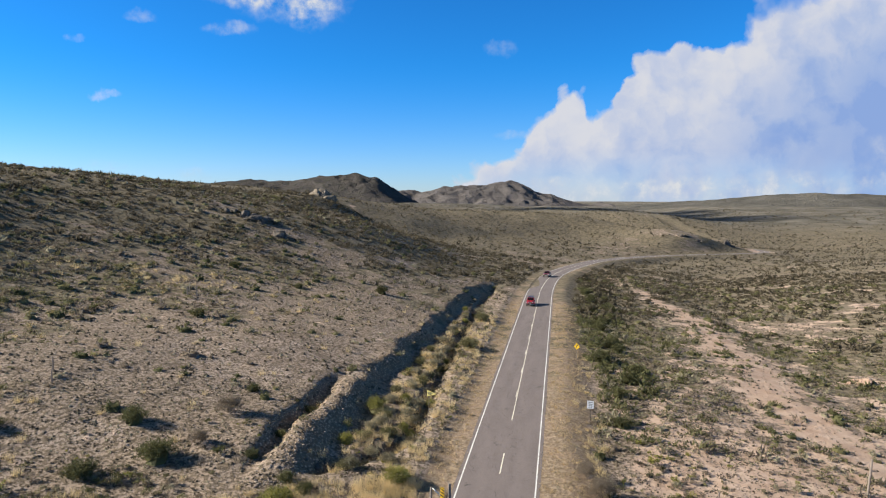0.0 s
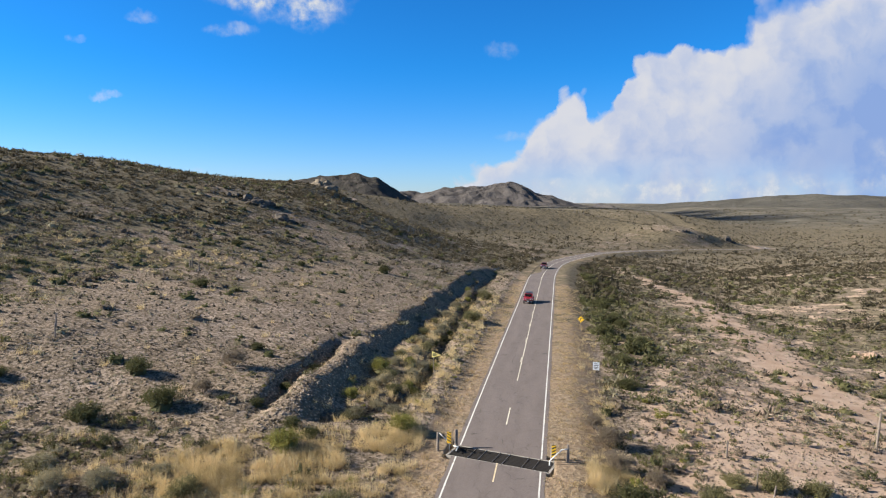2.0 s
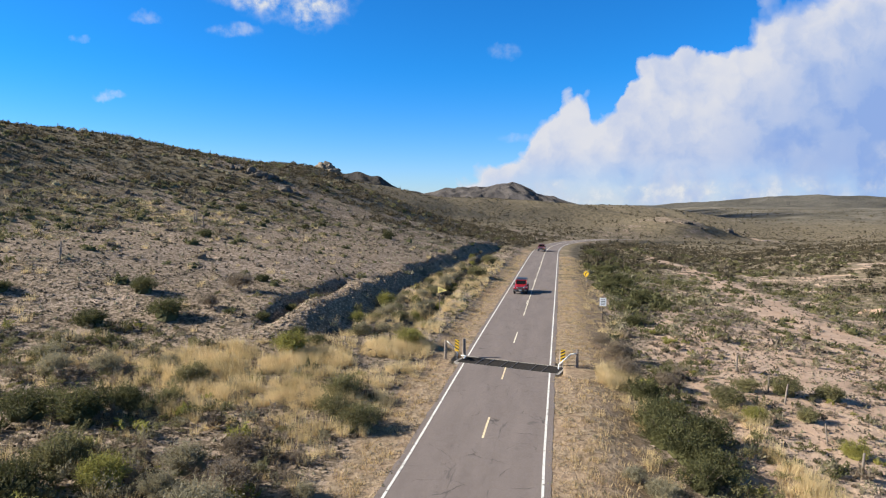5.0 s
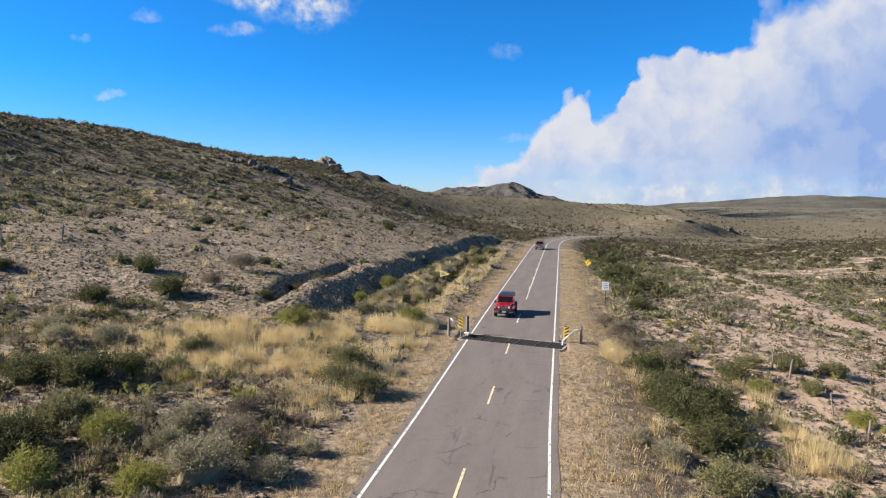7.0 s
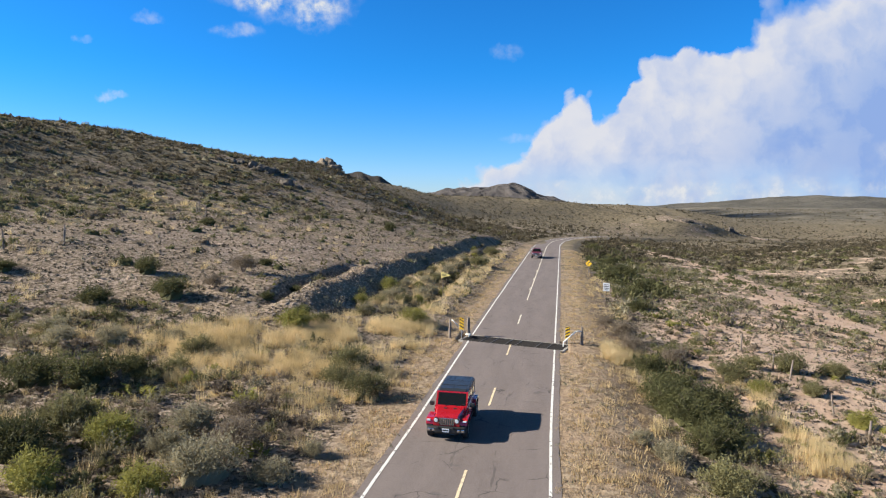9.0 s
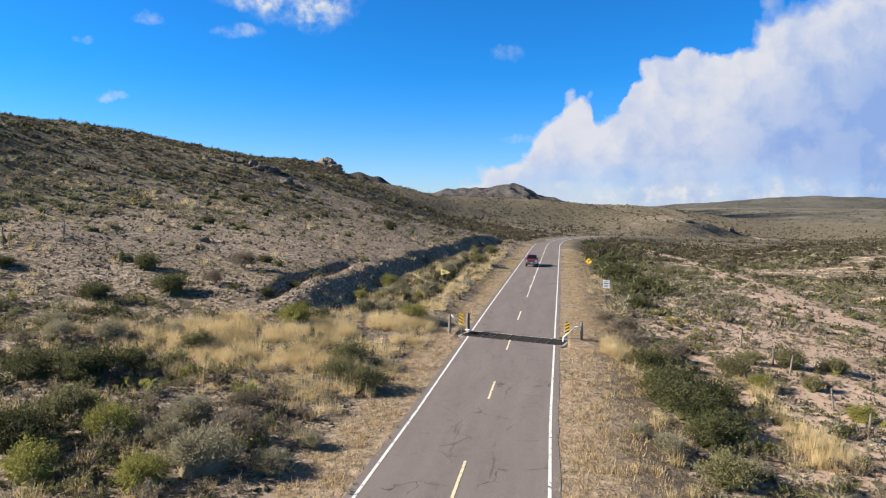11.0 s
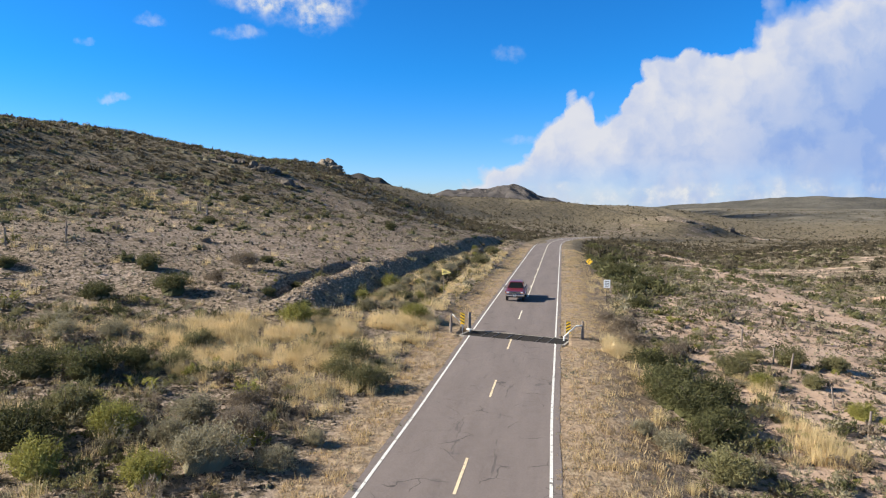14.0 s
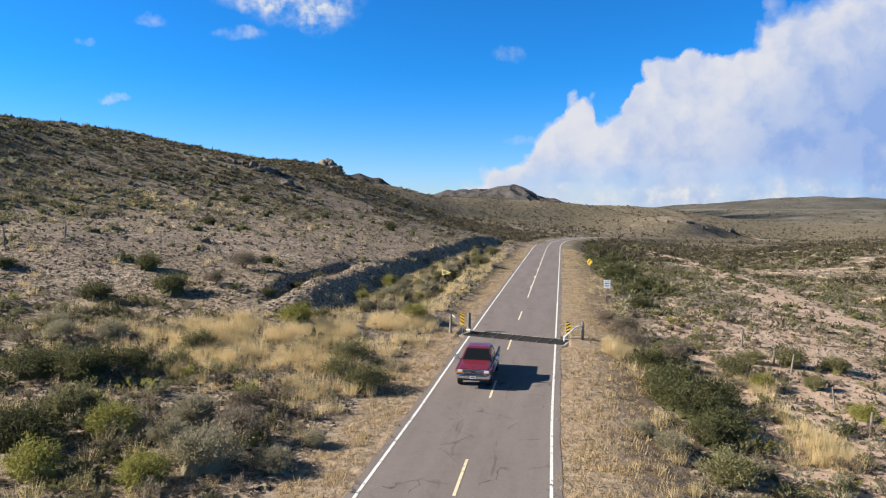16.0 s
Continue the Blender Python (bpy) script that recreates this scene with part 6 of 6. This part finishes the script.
def pickup():
    """A full-size pickup truck of the nineties, its nose towards -y."""
    ob = empty("pickup_truck", Matrix(), "dark maroon pickup truck with chrome grille and silver lower sides", "pickup truck")
    R = 0.40
    bm = bmesh.new()
    loft(bm, [section(0.90, 0.52, 0.98, -2.38, 0.05, 0.86), section(0.98, 0.50, 1.04, -2.2, 0.07, 0.90), section(1.0, 0.48, 1.10, -1.0, 0.08, 0.92), section(1.0, 0.48, 1.12, 0.95, 0.06, 0.95)])
    part("body", bm, M_MAROON, ob, "maroon cab and nose")
    bm = bmesh.new()
    loft(bm, [section(0.84, 0.92, 1.02, -2.36, 0.03, 0.82), section(0.88, 0.94, 1.10, -2.0, 0.04, 0.84), section(0.90, 0.98, 1.17, -1.1, 0.05, 0.84), section(0.90, 0.98, 1.18, -0.86, 0.05, 0.84)])
    hood = part("hood", bm, M_MAROON, ob, "maroon hood")
    piece("lower_side", M_SILVER, ob, (-1.012, -0.9, 0.50), (-0.97, 0.96, 0.78), 0.01, "dull silver lower side")
    piece("lower_side", M_SILVER, ob, (0.97, -0.9, 0.50), (1.012, 0.96, 0.78), 0.01, "dull silver lower side")
    for s in (-1, 1):
        a, b = sorted((s * 0.90, s * 1.005))
        outline("fender", M_MAROON, ob, [(-2.36, 0.80), (-2.30, 1.0), (-0.9, 1.08), (-0.9, 0.80), (-1.02, 0.80), (-1.12, 0.92), (-1.35, 0.97), (-1.6, 0.97), (-1.83, 0.92), (-1.93, 0.80)], a, b, "x", 0.015, "maroon front fender")
    # grille, lamps and bumper
    grille = piece("grille", M_CHROME, ob, (-0.60, -2.43, 0.74), (0.60, -2.37, 0.99), 0.015, "chrome grille frame")
    for k in range(3):
        z = 0.765 + k * 0.073
        piece("grille_opening", M_TRIM, grille, (-0.56, -2.437, z), (-0.02, -2.425, z + 0.052), 0.004, "dark grille opening")
        piece("grille_opening", M_TRIM, grille, (0.02, -2.437, z), (0.56, -2.425, z + 0.052), 0.004, "dark grille opening")
    piece("grille_badge", M_TRIM, grille, (-0.10, -2.447, 0.83), (0.10, -2.436, 0.91), 0.02, "small oval badge")
    for s in (-1, 1):
        lamp = piece("headlight", M_CHROME, ob, (s * 0.76 - 0.15, -2.43, 0.76), (s * 0.76 + 0.15, -2.36, 0.98), 0.015, "rectangular headlight")
        piece("lens", M_LENS, lamp, (s * 0.74 - 0.12, -2.442, 0.84), (s * 0.74 + 0.12, -2.428, 0.965), 0.006, "clear glass lens")
        piece("turn_signal", M_AMBER, lamp, (s * 0.76 - 0.14, -2.442, 0.77), (s * 0.76 + 0.14, -2.428, 0.825), 0.006, "amber turn signal")
        piece("side_marker", M_AMBER, lamp, (s * 0.915 - 0.02, -2.43, 0.80), (s * 0.915 + 0.02, -2.34, 0.96), 0.006, "amber side marker")
    bumper = outline("front_bumper", M_CHROME, ob, [(-0.98, -2.36), (-0.92, -2.50), (-0.5, -2.56), (0.5, -2.56), (0.92, -2.50), (0.98, -2.36), (0.98, -2.30), (-0.98, -2.30)], 0.50, 0.72, "z", 0.03, "chrome front bumper")
    piece("bumper_strip", M_TRIM, bumper, (-0.80, -2.575, 0.655), (0.80, -2.545, 0.70), 0.006, "black bumper strip")
    plate = piece("number_plate", M_PLATE, bumper, (-0.16, -2.58, 0.51), (0.16, -2.562, 0.65), 0.004, "white number plate")
    piece("plate_bar", M_TRIM, plate, (-0.12, -2.584, 0.56), (0.12, -2.5805, 0.605), 0, "dark bar of writing")
    piece("air_dam", M_TRIM, ob, (-0.85, -2.40, 0.36), (0.85, -2.25, 0.50), 0.02, "black air dam")
    # cab
    bm = bmesh.new()
    loft(bm, [section(0.70, 1.68, 1.76, -0.34, 0.03, 0.64), section(0.72, 1.69, 1.81, -0.10, 0.05, 0.64), section(0.72, 1.69, 1.82, 0.72, 0.05, 0.64), section(0.70, 1.68, 1.78, 0.92, 0.03, 0.64)])
    part("roof", bm, M_MAROON, ob, "maroon cab roof")
    for s in (-1, 1):
        rings = []
        for y0, z0, x0 in ((-0.92, 1.10, 0.90), (-0.33, 1.72, 0.69)):
            rings.append([(s * x0, y0 - 0.03, z0), (s * (x0 - 0.06), y0 - 0.05, z0), (s * (x0 - 0.06), y0 + 0.04, z0), (s * x0, y0 + 0.05, z0)])
        bm = bmesh.new()
        loft(bm, rings)
        part("windscreen_pillar", bm, M_MAROON, ob)
    shield = pane("windscreen", [(-0.84, -0.93, 1.14), (0.84, -0.93, 1.14), (0.66, -0.35, 1.71), (-0.66, -0.35, 1.71)], ob, "dark windscreen")
    for x in (-0.5, 0.1):
        bm = bmesh.new()
        tube(bm, (x, -0.97, 1.13), (x + 0.45, -0.90, 1.21), 0.009, None, 6)
        part("wiper", bm, M_TRIM, shield, "black wiper")
    for s in (-1, 1):
        a, b = sorted((s * 0.965, s * 1.008))
        door = outline("door", M_MAROON, ob, [(-0.86, 0.80), (0.42, 0.80), (0.44, 1.12), (-0.86, 1.10)], a, b, "x", 0.015, "maroon upper door")
        piece("door_handle", M_CHROME, door, (min(s * 1.0, s * 1.03), 0.24, 0.98), (max(s * 1.0, s * 1.03), 0.38, 1.02), 0.006, "chrome door handle")
        outline("cab_side", M_MAROON, ob, [(0.45, 0.80), (0.95, 0.80), (0.95, 1.12), (0.45, 1.12)], a, b, "x", 0.015, "maroon rear cab side")
        lo, hi = (s * 0.93, 1.14), (s * 0.71, 1.70)
        pane("side_window", [(lo[0], -0.78, lo[1]), (lo[0], 0.36, lo[1]), (hi[0], 0.36, hi[1]), (hi[0], -0.27, hi[1])], ob, "dark side window")
        pane("side_window", [(lo[0], 0.46, lo[1]), (lo[0], 0.86, lo[1]), (hi[0], 0.84, hi[1]), (hi[0], 0.46, hi[1])], ob, "dark rear side window")
        for y0 in (0.36, 0.86):
            bm = bmesh.new()
            loft(bm, [[(s * 0.95, y0, 1.10), (s * 0.89, y0, 1.10), (s * 0.89, y0 + 0.10, 1.10), (s * 0.95, y0 + 0.10, 1.10)], [(s * 0.72, y0, 1.72), (s * 0.66, y0, 1.72), (s * 0.66, y0 + 0.08, 1.72), (s * 0.72, y0 + 0.08, 1.72)]])
            part("pillar", bm, M_MAROON, ob)
        arm = piece("mirror", M_CHROME, ob, (min(s * 1.10, s * 1.32), -0.80, 1.16), (max(s * 1.10, s * 1.32), -0.70, 1.42), 0.02, "large chrome door mirror")
        bm = bmesh.new()
        tube(bm, (s * 0.95, -0.74, 1.14), (s * 1.12, -0.75, 1.24), 0.014, None, 6)
        part("mirror_arm", bm, M_TRIM, arm)
        piece("seat", M_SEAT, ob, (s * 0.40 - 0.30, 0.08, 0.62), (s * 0.40 + 0.30, 0.28, 1.40), 0.06, "dark cab seat")
        for y0 in (-1.47, 1.88):
            wheel(ob, s * 0.86, y0, R, 0.25, 6, s, M_ALLOY, "steel wheel")
        # bed side with its wheel arch
        a, b = sorted((s * 0.93, s * 1.0))
        side = outline("bed_side", M_SILVER, ob, [(1.0, 0.54), (1.38, 0.54), (1.46, 0.80), (1.66, 0.93), (2.10, 0.93), (2.30, 0.80), (2.38, 0.54), (3.05, 0.58), (3.05, 1.14), (1.0, 1.14)], a, b, "x", 0.012, "silver side of the truck bed")
        a, b = sorted((s * 0.90, s * 1.01))
        piece("bed_rail", M_TRIM, side, (a, 1.0, 1.13), (b, 3.05, 1.17), 0.01, "dark rail cap")
        a, b = sorted((s * 0.995, s * 1.012))
        piece("upper_stripe", M_MAROON, side, (a, 1.02, 0.95), (b, 3.03, 1.11), 0.004, "maroon upper bed side")
        piece("tail_light", M_REDLENS, ob, (s * 0.92 - 0.06, 3.03, 0.78), (s * 0.92 + 0.06, 3.09, 1.08), 0.01, "red tail light")
        piece("wheel_house", M_SILVER, ob, (min(s * 0.62, s * 0.93), 1.45, 0.70), (max(s * 0.62, s * 0.93), 2.32, 0.98), 0.06, "silver inner wheel house")
    pane("rear_window", [(-0.62, 0.955, 1.18), (0.62, 0.955, 1.18), (0.58, 0.93, 1.66), (-0.58, 0.93, 1.66)], ob, "dark rear window")
    piece("cab_back", M_MAROON, ob, (-0.95, 0.90, 0.60), (0.95, 0.97, 1.17), 0.012)
    piece("bed_floor", M_SILVER, ob, (-0.93, 1.0, 0.66), (0.93, 3.02, 0.72), 0.006, "silver ribbed bed floor")
    piece("bed_front", M_SILVER, ob, (-0.93, 1.0, 0.66), (0.93, 1.05, 1.14), 0.006)
    piece("tailgate", M_SILVER, ob, (-0.86, 3.0, 0.66), (0.86, 3.06, 1.14), 0.012, "silver tailgate")
    piece("rear_bumper", M_CHROME, ob, (-0.95, 3.06, 0.50), (0.95, 3.24, 0.68), 0.02, "chrome rear bumper")
    piece("dashboard", M_TRIM, ob, (-0.80, -0.82, 1.02), (0.80, -0.50, 1.15), 0.03)
    piece("chassis", M_TRIM, ob, (-0.60, -2.2, 0.34), (0.60, 2.95, 0.54), 0.02, "dark chassis")
    return ob


red_car = jeep()
truck = pickup()
for o in truck.children:  # the truck stands high on its wheels
    if o.name.split(".")[0] != "wheel":
        o.location.z += 0.10
red_car.scale = (1.06, 1.06, 1.06)
truck.scale = (1.05, 1.05, 1.05)


# ---- what moves ----
def drive(ob, front_rows, front, lane, radius):
    """Drives a car down the road; front_rows: seconds and the place along the road of its front wheels."""
    ts, ys = zip(*front_rows)
    t = np.arange(0, 16 + 1e-6, 1 / FPS)
    # a smooth course through the rows
    y = np.interp(t, ts, ys)
    k = np.hanning(37)
    pad = 18
    slope0, slope1 = (ys[1] - ys[0]) / (ts[1] - ts[0]), (ys[-1] - ys[-2]) / (ts[-1] - ts[-2])
    head = y[0] - slope0 / FPS * np.arange(pad, 0, -1)
    tail = y[-1] + slope1 / FPS * np.arange(1, pad + 1)
    y = np.convolve(np.concatenate([head, y, tail]), k / k.sum(), mode="valid")
    rows = []
    for i in range(0, len(t), 6):
        yc = y[i] + front
        turn = math.atan(float(np.interp(yc, _RY, _RS)))
        fall = math.atan2(float(road_z(yc + 1.5) - road_z(yc - 1.5)), 3.0)
        rows.append((t[i], pose(float(road_x(yc)) + lane * math.cos(turn), yc, float(road_z(yc)) + 0.004, math.degrees(fall), 0, -math.degrees(turn))))
    walk(ob, rows)
    for w in [c for c in ob.children if c.name.split(".")[0] == "wheel"]:
        place = w.matrix_basis.translation.copy()
        walk(w, [(t[i], pose(*place, math.degrees((y[0] - y[i]) / radius) % 360)) for i in range(0, len(t), 1)])


def motions():
    drive(red_car, ((0, 120.5), (1.5, 102.0), (3.0, 83.6), (4.2, 67.3), (6.5, 32.2), (7.0, 24.2), (7.5, 16.3), (8.5, -0.4), (9.0, -8.7), (9.2, -12.1), (11.3, -48.0), (16.0, -131.0)), 1.60 + 0.08, -1.42, 0.435)
    drive(truck, ((0, 190.0), (1.5, 178.0), (3.0, 166.0), (4.2, 154.5), (6.5, 130.0), (7.5, 116.5), (8.5, 104.3), (9.0, 98.5), (11.5, 70.2), (12.5, 56.6), (13.5, 41.5), (14.5, 25.0), (15.0, 16.8), (15.5, 8.1), (16.0, -1.1)), 1.54 + 0.08, -1.15, 0.42)
    # the clouds drift slowly
    for ob, shift in ((cumulus, 40.0), (wisps, 34.0)):
        m = ob.matrix_basis.copy()
        side = Vector((math.cos(radians(10)), math.sin(radians(10)), 0))
        walk(ob, [(t, Matrix.Translation(side * shift * t / 16) @ m) for t in (0, 4, 8, 12, 16)])


motions()
